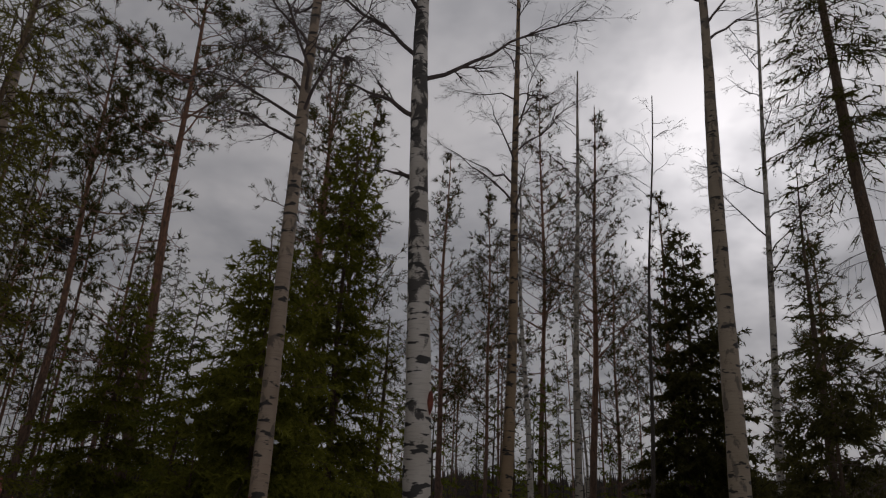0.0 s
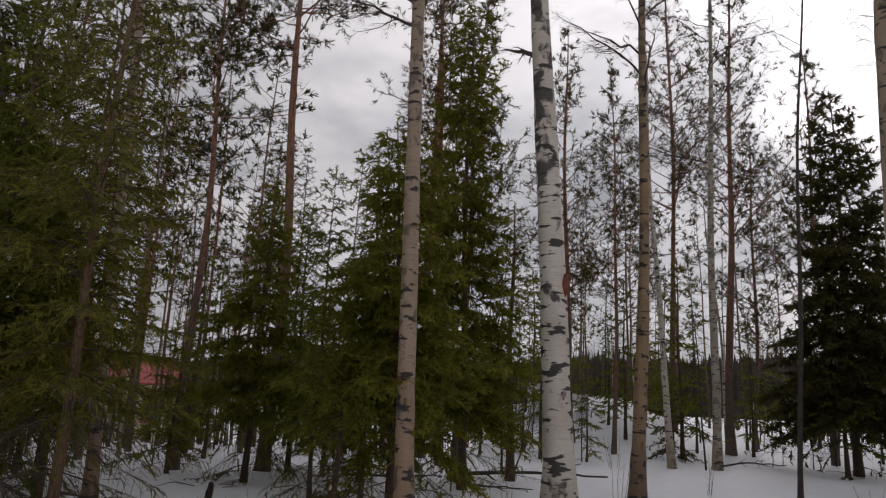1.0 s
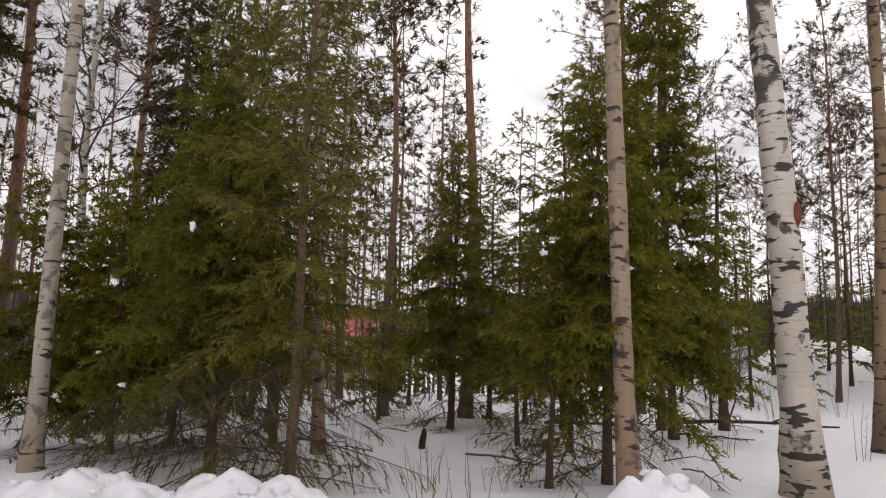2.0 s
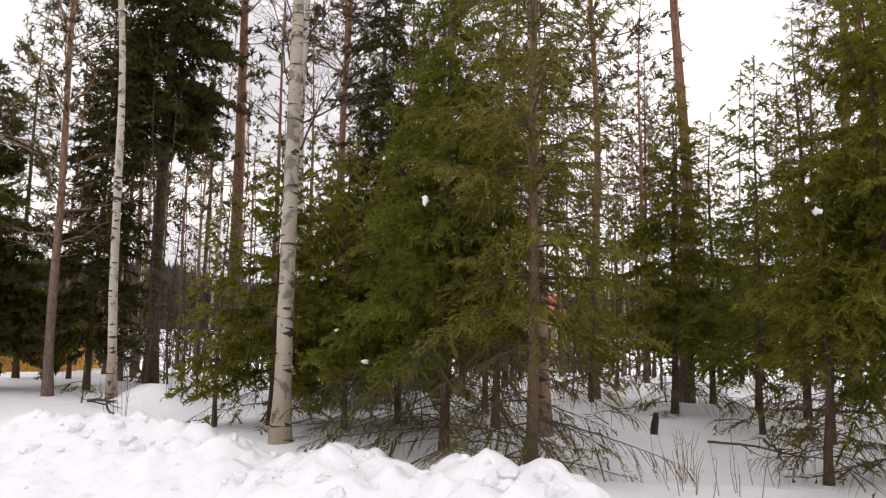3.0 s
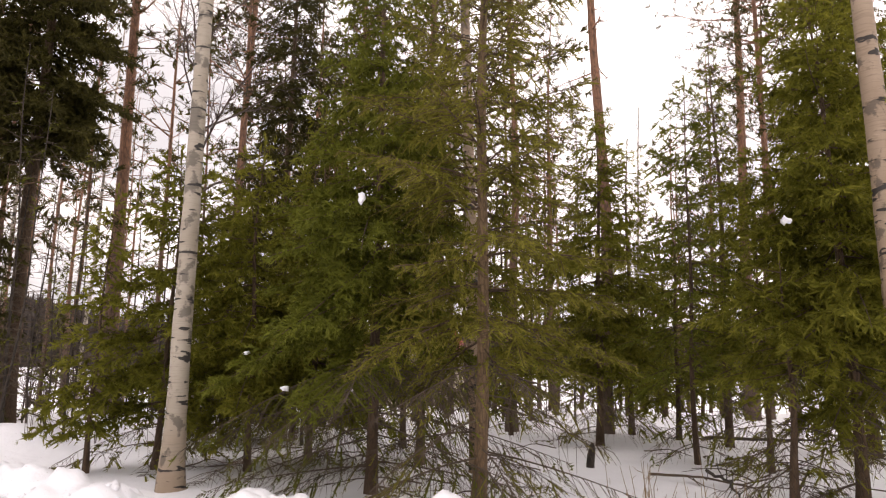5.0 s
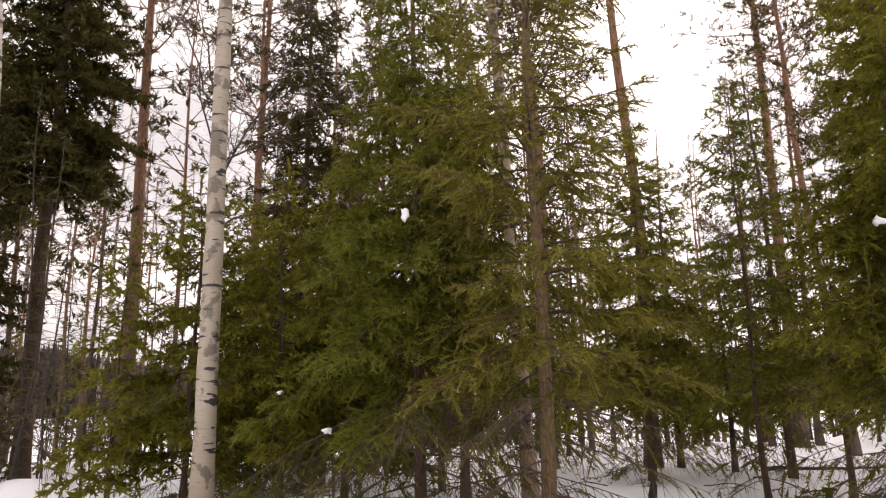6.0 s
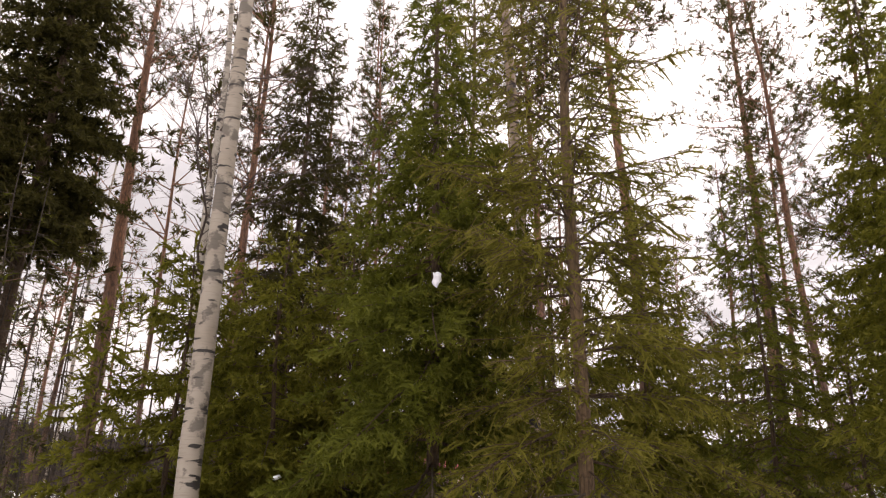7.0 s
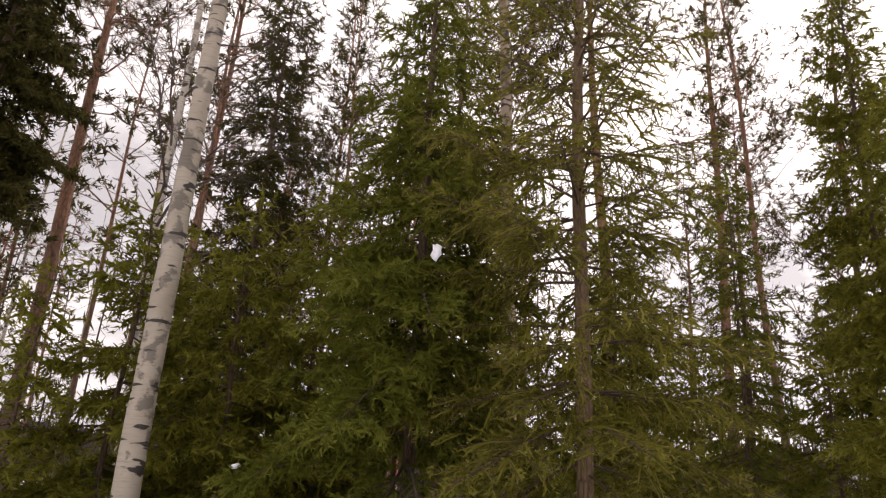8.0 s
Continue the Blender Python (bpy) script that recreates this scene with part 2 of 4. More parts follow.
# ---- mesh helpers ----
def link_mesh(name, verts, faces, mat, parent=None, label="", smooth=False):
    """One mesh object from an array of points and an array of triangles or quads (or a list of such arrays)."""
    me = bpy.data.meshes.new(name)
    groups = faces if isinstance(faces, list) else [faces]
    groups = [np.asarray(g, dtype=np.int32) for g in groups if len(g)]
    me.vertices.add(len(verts))
    me.vertices.foreach_set("co", np.asarray(verts, dtype=np.float32).ravel())
    sizes = np.concatenate([np.full(len(g), g.shape[1], dtype=np.int32) for g in groups])
    idx = np.concatenate([g.ravel() for g in groups])
    me.loops.add(len(idx))
    me.loops.foreach_set("vertex_index", idx)
    me.polygons.add(len(sizes))
    me.polygons.foreach_set("loop_start", np.concatenate([[0], np.cumsum(sizes)[:-1]]).astype(np.int32))
    if smooth:
        me.polygons.foreach_set("use_smooth", np.ones(len(sizes), dtype=bool))
    me.update(calc_edges=True)
    me.materials.append(mat)
    ob = new(name, me)
    if parent is not None:
        ob.parent = parent
    if label:
        tagged(ob, label)
    return ob


def part(name, bm, mat, parent, label="", smooth=False):
    """Links a bmesh as one mesh under a thing."""
    me = bpy.data.meshes.new(name)
    bm.to_mesh(me)
    bm.free()
    me.materials.append(mat)
    if smooth:
        me.polygons.foreach_set("use_smooth", np.ones(len(me.polygons), dtype=bool))
    ob = new(name, me)
    ob.parent = parent
    if label:
        tagged(ob, label)
    return ob


class Wood:
    """Collects tapered tubes along curved paths."""

    def __init__(self):
        self.v, self.f, self.n = [], [], 0

    def tube(self, pts, radii, sides=3, flute=None):
        pts = np.asarray(pts, float)
        k = len(pts)
        d = np.gradient(pts, axis=0)
        d /= np.linalg.norm(d, axis=1, keepdims=True) + 1e-9
        ref = np.array([0.0, 0.0, 1.0]) if abs(d[:, 2]).mean() < 0.8 else np.array([1.0, 0.0, 0.0])
        a = np.cross(d, ref)
        a /= np.linalg.norm(a, axis=1, keepdims=True) + 1e-9
        b = np.cross(d, a)
        ang = np.arange(sides) * 2 * np.pi / sides
        r = np.asarray(radii, float)[:, None] * (np.ones((k, sides)) if flute is None else flute)
        ring = pts[:, None] + r[..., None] * (np.cos(ang)[None, :, None] * a[:, None] + np.sin(ang)[None, :, None] * b[:, None])
        i = np.arange(k - 1)[:, None] * sides + np.arange(sides)[None]
        j = np.arange(k - 1)[:, None] * sides + (np.arange(sides)[None] + 1) % sides
        self.v.append(ring.reshape(-1, 3))
        self.f.append(np.stack([i, j, j + sides, i + sides], -1).reshape(-1, 4) + self.n)
        self.n += k * sides

    def link(self, name, mat, parent, label="", smooth=True):
        if not self.v:
            return None
        return link_mesh(name, np.concatenate(self.v), np.concatenate(self.f), mat, parent, label, smooth)


class Needles:
    """Collects twigs (start, direction, length, droop) and turns each into a spray of small pointed blades."""

    def __init__(self):
        self.p, self.d, self.l = [], [], []

    def twig(self, p, d, length):
        self.p.append(p), self.d.append(d), self.l.append(length)

    def blades(self, rng, spacing, size, width, swing=0.9, sag=0.25):
        p, d, l = np.array(self.p), np.array(self.d), np.array(self.l)
        count = np.maximum((l / spacing).astype(int), 2)
        own = np.repeat(np.arange(len(p)), count)
        s = (np.arange(len(own)) - np.repeat(np.cumsum(count) - count, count)) / np.repeat(count, count)
        s = s + rng.random(len(s)) * 0.6 / np.repeat(count, count)
        dd = d[own]
        at = p[own] + dd * (s * l[own])[:, None]
        at[:, 2] -= sag * l[own] * s ** 2
        side = np.cross(dd, rng.normal(size=dd.shape))
        side /= np.linalg.norm(side, axis=1, keepdims=True) + 1e-9
        ln = size * (0.65 + 0.7 * rng.random(len(s)))
        way = dd * (1 - 0.35 * swing) + side * swing
        way /= np.linalg.norm(way, axis=1, keepdims=True) + 1e-9
        flat = np.cross(way, rng.normal(size=dd.shape))
        flat /= np.linalg.norm(flat, axis=1, keepdims=True) + 1e-9
        w2 = (width * 0.5 * (0.7 + 0.6 * rng.random(len(s))))[:, None] * flat
        v = np.stack([at - w2, at + w2 + way * (ln * 0.25)[:, None], at + way * ln[:, None]], 1)
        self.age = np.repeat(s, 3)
        return v.reshape(-1, 3), np.arange(len(s) * 3).reshape(-1, 3)

    def cores(self, rng, width, sag):
        """The thick of each shoot: a thin pointed strip along the twig."""
        p, d, l = np.array(self.p), np.array(self.d), np.array(self.l)
        flat = np.cross(d, rng.normal(size=d.shape))
        flat /= np.linalg.norm(flat, axis=1, keepdims=True) + 1e-9
        w = flat * (width * 0.5 * (0.7 + 0.6 * rng.random(len(p))))[:, None]
        down = np.array([0, 0, 1.0]) * (sag * l)[:, None]
        mid, end = p + d * (l * 0.55)[:, None] - 0.3 * down, p + d * (l * 1.04)[:, None] - 1.08 * down
        v = np.stack([p - 0.6 * w, p + 0.6 * w, mid - w, mid + w, end], 1).reshape(-1, 3)
        f = (np.arange(len(p))[:, None, None] * 5 + np.array([(0, 1, 3), (0, 3, 2), (2, 3, 4)])[None]).reshape(-1, 3)
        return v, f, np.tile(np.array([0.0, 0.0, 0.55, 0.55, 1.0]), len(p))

    def link(self, name, mat, parent, rng, spacing, size, width, core, label="", swing=0.9, sag=0.25):
        v, f = self.blades(rng, spacing, size, width, swing, sag)
        v2, f2, age2 = self.cores(rng, core, sag)
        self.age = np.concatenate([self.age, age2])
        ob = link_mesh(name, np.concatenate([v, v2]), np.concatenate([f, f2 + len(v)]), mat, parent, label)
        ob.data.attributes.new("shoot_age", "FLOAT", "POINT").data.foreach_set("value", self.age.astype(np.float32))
        return ob


def stuff(ob):
    return tagged(ob, kind="stuff") if ob else None


def stem_line(H, lean, wob, rng, k=14, bend=0.0):
    """Points of a trunk from just under the snow to its tip."""
    s = np.linspace(0, 1, k)
    a = rng.random(4) * 6.28
    x = lean[0] * H * s + wob * (np.sin(s * 5 + a[0]) - math.sin(a[0])) + 0.5 * wob * (np.sin(s * 11 + a[1]) - math.sin(a[1]))
    y = lean[1] * H * s + wob * (np.sin(s * 5 + a[2]) - math.sin(a[2])) + 0.5 * wob * (np.sin(s * 11 + a[3]) - math.sin(a[3]))
    p = np.stack([x + bend * s ** 2, y, -0.25 + (H + 0.25) * s], 1)
    return p


def on_stem(p, z):
    return np.array([np.interp(z, p[:, 2], p[:, 0]), np.interp(z, p[:, 2], p[:, 1]), z])


def trunk(root, p, dia, mat, rng, sides=12, tip=0.12, label=""):
    s = np.linspace(0, 1, len(p))
    z = p[:, 2]
    r = dia / 2 * (tip + (1 - tip) * (1 - s) ** 0.85) * (1 + 0.45 * np.exp(-np.maximum(z, 0) / 0.16))
    flute = 1 + 0.05 * rng.normal(size=(len(p), sides))
    wd = Wood()
    # finer rings keep the taper round
    k = max(len(p), int(p[-1, 2] / (0.22 if sides > 7 else 0.6)))
    t = np.linspace(0, 1, k)
    q = np.stack([np.interp(t, s, p[:, i]) for i in range(3)], 1)
    wd.tube(q, np.interp(t, s, r), sides, np.stack([np.interp(t, s, flute[:, j]) for j in range(sides)], 1) + 0.025 * rng.normal(size=(k, sides)))
    return wd.link("trunk", mat, root, label), lambda z0: float(np.interp(z0, z, r))


def root_at(name, x, y, z=None, label="", category="tree", group=""):
    e = new(name)
    e.empty_display_size = 0.3
    e.location = (x, y, float(ground(x, y)) if z is None else z)
    return tagged(e, label, category, group)


def spruce(x, y, H, dia, R, low, seed, lean=(0, 0), detail=1.0, mat=None, dead=0.5, full=1.0, label="", name="spruce_tree", slim=1.0, blade=1.0, bark_mat=None, green_low=0.14, lift=0.0, open_from=0.12, twiggy=False, dead_reach=0.92, dead_twig=1.25, top_full=None):
    """Norway spruce: whorls of drooping boughs with hanging twigs, dead bare boughs below the green."""
    rng = np.random.default_rng(seed)
    root = root_at(name, x, y, label=label)
    p = stem_line(H, lean, 0.012 * H ** 0.5, rng)
    _, rad = trunk(root, p, dia, bark_mat or SPRUCE_BARK, rng, 10 if detail > 0.3 else 6, 0.06)
    wood, dry, leaf = Wood(), Wood(), Needles()
    step = 0.19 / detail ** 0.5
    z = 0.25
    while z < H - 0.12:
        u = (z - low) / (H - low)
        alive = u > 0 or rng.random() < 0.04
        bushy = full if top_full is None else full + (top_full - full) * min(1.0, max(0.0, (u - 0.12) / 0.22))
        reach = R * (max(1 - max(u, 0), 0) ** (0.72 * slim) * (0.86 + 0.14 * min(1, (max(u, 0) + 0.06) / 0.16)))
        number = int(rng.integers(4, 7) * (1.0 if u > 0 else dead * 0.95 + 0.15))
        turn0 = rng.random() * 6.28
        for b in range(number):
            az = turn0 + 6.283 * b / max(number, 1) + rng.normal() * 0.25
            L = max(0.10, reach * rng.uniform(0.62, 1.12) * (1.0 if u > 0 else dead_reach))
            zz = z + rng.normal() * step * 0.35
            out = np.array([math.cos(az), math.sin(az), 0.0])
            sd = np.array([-math.sin(az), math.cos(az), 0.0])
            rise = (0.30 if u > 0.6 else 0.02 - 0.25 * (1 - max(u, 0))) + rng.normal() * 0.08
            rise += lift * min(1.0, max(0.0, (z - low) / 1.2))
            sag = (0.05 if u > 0.6 else 0.38) * (1.2 - max(u, 0)) + rng.normal() * 0.05
            if not alive:
                rise, sag = rng.normal() * 0.10 - 0.10, rng.uniform(0.12, 0.34)
            tip = 0.22 if u > 0 else 0.05
            s = np.linspace(0, 1, 6 if detail > 0.65 else 4)
            base = on_stem(p, max(zz, 0.05))
            curve = base + out * (L * s)[:, None] + sd * (L * 0.08 * rng.normal() * s ** 2)[:, None]
            curve[:, 2] += L * (rise * s - sag * s ** 2 + tip * s ** 3)
            curve[:, 2] = np.maximum(curve[:, 2], 0.03)
            r0 = 0.004 + (0.0075 if alive else 0.0042) * L
            (wood if alive else dry).tube(curve, r0 * (1 - 0.8 * s), 3)
            gap = (0.065 if alive else 0.042) / detail ** 0.6
            cnt = max(2, int(L / gap))
            for q in range(cnt):
                sq = (q + rng.random()) / cnt
                if sq < (open_from if alive else 0.2):
                    continue
                at = np.array([np.interp(sq, s, curve[:, i]) for i in range(3)])
                for sgn in (-1, 1):
                    if rng.random() > (0.95 if alive else 0.8):
                        continue
                    tl = (0.10 + 0.34 * L * (1 - sq) ** 0.8) * rng.uniform(0.5, 1.15) * (1.0 if alive else dead_twig)
                    dr = out * rng.uniform(0.35, 0.9) + sd * sgn * rng.uniform(0.5, 1.0) + np.array([0, 0, rng.uniform(-0.6, 0.12) if alive else rng.uniform(-1.3, -0.3)])
                    dr /= np.linalg.norm(dr)
                    if alive:
                        leaf.twig(at, dr, tl)
                        if twiggy:
                            wood.tube([at, at + dr * tl * 0.5 - np.array([0, 0, 0.05 * tl]), at + dr * tl - np.array([0, 0, 0.2 * tl])], [0.0035, 0.003, 0.0015], 3)
                        if tl > 0.17 and detail > 0.3:
                            for e in range(int(tl / 0.085 * bushy)):
                                se = rng.uniform(0.2, 0.95)
                                de = dr * 0.7 + np.cross(dr, rng.normal(size=3)) * 0.6 + np.array([0, 0, -0.28])
                                de /= np.linalg.norm(de)
                                leaf.twig(at + dr * tl * se, de, tl * rng.uniform(0.25, 0.5))
                    else:
                        end = at + dr * tl
                        end[2] = max(end[2] - 0.2 * tl, 0.02)
                        dry.tube([at, (at + end) / 2 + np.array([0, 0, 0.05 * tl]), end], [0.0028, 0.0022, 0.001], 3)
                        if rng.random() < green_low:
                            leaf.twig(at + (end - at) * 0.3, dr, tl * 0.75)
            if alive:
                leaf.twig(curve[-2], (curve[-1] - curve[-2]) / np.linalg.norm(curve[-1] - curve[-2]), 0.18 * L + 0.06)
        z += step * rng.uniform(0.8, 1.25) * (1.0 if u > 0 else 1.35)
    leaf.twig(p[-2] + (p[-1] - p[-2]) * 0.5, np.array([0, 0, 1.0]), 0.3)
    stuff(wood.link("branchwork", SPRUCE_BARK, root))
    stuff(dry.link("dead_branchwork", DEAD_TWIG, root, "bare brown dead lower twigs"))
    leaf.link("crown", mat or SPRUCE_GREEN, root, rng, 0.0150 / detail ** 0.5, 0.045 * blade / detail ** 0.35, 0.0150 * blade / detail ** 0.45, 0.016 * blade / detail ** 0.45, swing=0.75)
    return root


def pine(x, y, H, dia, seed, lean=(0, 0), low=0.5, R=1.6, detail=1.0, dead=8, label="", name="pine_tree", bark_mat=None, mat=None, tuft=1.0, z=None, young=False, needle=1.0, dense=1.0):
    """Scots pine: a long stem, bare snags, and an open crown of bent limbs with needle tufts."""
    rng = np.random.default_rng(seed)
    root = root_at(name, x, y, z, label=label)
    p = stem_line(H, lean, 0.02 * H ** 0.5, rng)
    _, rad = trunk(root, p, dia, bark_mat or PINE_BARK, rng, 10 if detail > 0.3 else 6, 0.12)
    shared, leaf = Wood(), Needles()

    def limb(base, az, L, rise, green):
        wood = Wood() if detail >= 0.8 else shared
        out = np.array([math.cos(az), math.sin(az), 0.0])
        s = np.linspace(0, 1, 7 if detail > 0.3 else 4)
        kink = np.cumsum(rng.normal(size=(len(s), 3)) * 0.055 * L, axis=0) * s[:, None]
        c = base + out * (L * s)[:, None] + kink
        c[:, 2] += L * (rise * s + 0.25 * s ** 2 * (1 if green else -0.6))
        wood.tube(c, (0.007 + 0.0105 * L) * (1 - 0.82 * s), 4 if detail > 0.6 else 3)
        for q in range(int(((4 + 9 * L) if young else (3 + 7.5 * L)) * detail ** 0.5)):
            sq = rng.uniform(0.25, 1.0)
            at = np.array([np.interp(sq, s, c[:, i]) for i in range(3)])
            dr = out * rng.uniform(0.2, 0.9) + rng.normal(size=3) * 0.55 + np.array([0, 0, 0.25 if green else -0.1])
            dr /= np.linalg.norm(dr)
            tl = L * rng.uniform(0.14, 0.36)
            end = at + dr * tl + np.array([0, 0, 0.12 * tl])
            if detail > 0.3:
                wood.tube([at, (at + end) / 2 + rng.normal(size=3) * 0.04 * tl, end], [0.008, 0.006, 0.004] if detail < 0.75 else [0.0065, 0.005, 0.003], 3)
            else:
                wood.tube([at, end], [0.006, 0.003], 3)
            if green:
                for g in range(int(rng.integers(3, 6) if young else rng.integers(4, 7))):
                    pp = at + (end - at) * rng.uniform(0.6, 1.0)
                    d2 = dr + rng.normal(size=3) * 0.7 + np.array([0, 0, 0.4])
                    leaf.twig(pp, d2 / np.linalg.norm(d2), rng.uniform(0.10, 0.20) * tuft)
        if wood is not shared:
            wood.link("limb", bark_mat or PINE_BARK, root)

    zc = low * H
    zz = zc
    while zz < H - 0.2:
        u = (zz - zc) / (H - zc)
        if young:
            for b in range(int(rng.integers(3, 6))):
                limb(on_stem(p, zz + rng.normal() * 0.04), rng.random() * 6.28, max(0.25, R * (1.05 - u) * rng.uniform(0.6, 1.05)), rng.uniform(0.35, 0.75) + 0.35 * u, True)
            zz += rng.uniform(0.42, 0.68)
            continue
        for b in range(int(rng.integers(2, 5) * dense)):
            L = R * (0.35 + 1.0 * (1 - u) ** 0.8) * rng.uniform(0.5, 1.1) * min(1.0, 0.55 + u * 3)
            limb(on_stem(p, zz + rng.normal() * 0.1), rng.random() * 6.28, max(L, 0.25), rng.uniform(-0.05, 0.35) + 0.4 * u, True)
        zz += rng.uniform(0.22, 0.5) / detail ** 0.35
    for b in range(dead):
        limb(on_stem(p, rng.uniform(0.22 * H, zc + 0.12 * H)), rng.random() * 6.28, R * rng.uniform(0.25, 0.8), rng.uniform(-0.35, 0.1), False)
    leaf.twig(p[-1] - np.array([0, 0, 0.15]), np.array([0, 0, 1.0]), 0.25)
    stuff(shared.link("branchwork", bark_mat or PINE_BARK, root))
    leaf.link("crown", mat or PINE_GREEN, root, rng, 0.0128 * needle ** 0.8 / detail ** 0.6, 0.064 * needle * tuft / detail ** 0.25, 0.0155 * needle ** 0.5 * tuft / detail ** 0.4, 0.014 * needle * tuft / detail ** 0.3, swing=0.7, sag=0.0)
    return root


def birch(x, y, H, dia, seed, lean=(0, 0), low=0.45, R=1.8, detail=1.0, mat=None, label="", name="birch_tree", limbs=14, extra=(), wob=0.03, twigs=1.0, z=None, bend=0.0):
    """Leafless birch: pale stem, rising dark limbs and fine drooping twigs. extra: limbs as (height, azimuth, length, rise)."""
    rng = np.random.default_rng(seed)
    root = root_at(name, x, y, z, label=label)
    p = stem_line(H, lean, wob, rng, bend=bend)
    _, rad = trunk(root, p, dia, mat or BIRCH_WHITE, rng, 14 if detail > 0.6 else 8, 0.24)
    shared = Wood()

    def limb(base, az, L, rise, level, r0, wood):
        out = np.array([math.cos(az), math.sin(az), 0.0])
        s = np.linspace(0, 1, (8, 6, 3, 2)[level])
        kink = np.cumsum(rng.normal(size=(len(s), 3)) * (0.028 if level == 0 else 0.045) * L, axis=0)
        kink -= kink[0]
        c = base + out * (L * s)[:, None] + kink
        c[:, 2] += L * (rise * s - (0.10 if level == 0 else 0.25) * s ** 2)
        wood.tube(c, r0 * (1 - 0.85 * s), 5 if level == 0 and detail > 0.6 else 3)
        if level >= 3 or (level == 2 and detail < 0.85):
            return
        number = [5 + int(3.5 * L), 4 + int(4 * L), 3][level] * twigs
        for q in range(int(number * (1.0 if detail > 0.6 else 0.7))):
            sq = rng.uniform(0.18, 0.98)
            at = np.array([np.interp(sq, s, c[:, i]) for i in range(3)])
            limb(at, az + rng.choice([-1, 1]) * rng.uniform(0.35, 1.1), L * rng.uniform(0.22, 0.5) * (1.15 - 0.5 * sq), rise * 0.6 + rng.normal() * 0.35,
                 level + 1, max(r0 * (1 - 0.8 * sq) * 0.55, 0.0028), wood)

    def grow(*args):
        wood = Wood() if detail >= 0.8 else shared
        limb(*args, wood)
        if wood is not shared:
            wood.link("limb", BIRCH_TWIG, root, "dark bare limb with fine twigs")

    for b in range(limbs):
        u = (b + rng.random()) / limbs
        z0 = H * (low + (0.97 - low) * u)
        grow(on_stem(p, z0), rng.random() * 6.28, R * (0.3 + 0.9 * (1 - u)) * rng.uniform(0.6, 1.15), rng.uniform(0.35, 1.1), 0 if detail > 0.6 else 1, max(0.006, rad(z0) * 0.34))
    for z0, az, L, rise in extra:
        grow(on_stem(p, z0), az, L, rise, 0, rad(z0) * 0.34)
    stuff(shared.link("branchwork", BIRCH_TWIG, root, "dark bare fine twigs"))
    return root


# ---- ground: snow in the wood, a ploughed bank before it, a lake beyond ----
BANK = np.array([(-40, 0.5), (-16, 2.2), (-11.5, 3.2), (-9.5, 3.9), (-8.0, 4.25), (-6.2, 4.45), (-4.6, 4.8), (-3.4, 4.7), (-2.4, 5.0), (-1.4, 6.2), (0.2, 6.3), (4, 5.2), (12, 3.5), (40, 2)])


def smoothstep(a, b, v):
    t = np.clip((v - a) / (b - a), 0, 1)
    return t * t * (3 - 2 * t)


def waves(x, y, size, seed):
    """Soft uneven relief: a few crossed ripples of about that size."""
    rng = np.random.default_rng(seed)
    out = 0
    for k in range(7):
        a, f, ph = rng.random() * 6.28, 6.28 / (size * rng.uniform(0.7, 1.6)), rng.random() * 6.28
        out = out + np.sin((x * math.cos(a) + y * math.sin(a)) * f + ph + 0.8 * np.sin((y * math.cos(a) - x * math.sin(a)) * f * 0.7 + ph * 2))
    return out / 7


def ground(x, y):
    x, y = np.asarray(x, float), np.asarray(y, float)
    line = np.interp(x, BANK[:, 0], BANK[:, 1])
    off = y - line
    z = -0.25 * smoothstep(0.2, -1.0, off)
    height = 0.30 + 0.05 * np.sin(x * 1.3) + 0.07 * np.sin(x * 3.1 + 1)
    height = height * (0.35 + 0.65 * smoothstep(-12.0, -8.5, x)) * (1 - 0.75 * smoothstep(-3.2, -2.4, x) * smoothstep(-1.1, -1.9, x) - 0.0)
    height = height * (1 - 0.85 * smoothstep(-0.7, 0.3, x))
    z = z + height * np.exp(-np.where(off > 0, off / 0.55, off / 1.1) ** 2)
    z = z + 0.05 * waves(x, y, 2.6, 1) + 0.02 * waves(x, y, 0.8, 2)
    z = z + 0.20 * np.exp(-((x + 1.42) / 0.52) ** 4 - ((y - 6.35) / 0.42) ** 4)
    z = z + 0.38 * np.exp(-((x + 11.9) / 0.8) ** 2 - ((y - 6.3) / 0.6) ** 2)
    r = np.hypot(x, y)
    left = smoothstep(4, -6, x - 0.0) * smoothstep(17, 60, np.hypot(x, y))
    z = z - 1.9 * left
    right = smoothstep(-3, 3, x) * smoothstep(14, 45, y)
    z = z + 1.15 * right
    heap = np.exp(-((x - 1.3) / 2.9) ** 2 - ((y - 27.5) / 3.0) ** 2) + 0.45 * np.exp(-((x + 1.6) / 1.3) ** 2 - ((y - 26.5) / 1.6) ** 2)
    z = z + heap * (1.75 + 0.35 * waves(x, y, 1.4, 5))
    return z * smoothstep(900, 300, r) - 1.9 * smoothstep(300, 900, r) * 1.0


def graded(lo, hi, fine, grow, far):
    mid = np.arange(lo, hi + 1e-6, fine)
    a, b = [hi], [lo]
    st = fine
    while a[-1] < far:
        st *= grow
        a.append(a[-1] + st)
    st = fine
    while b[-1] > -far:
        st *= grow
        b.append(b[-1] - st)
    return np.concatenate([np.array(b[:0:-1]), mid, np.array(a[1:])])


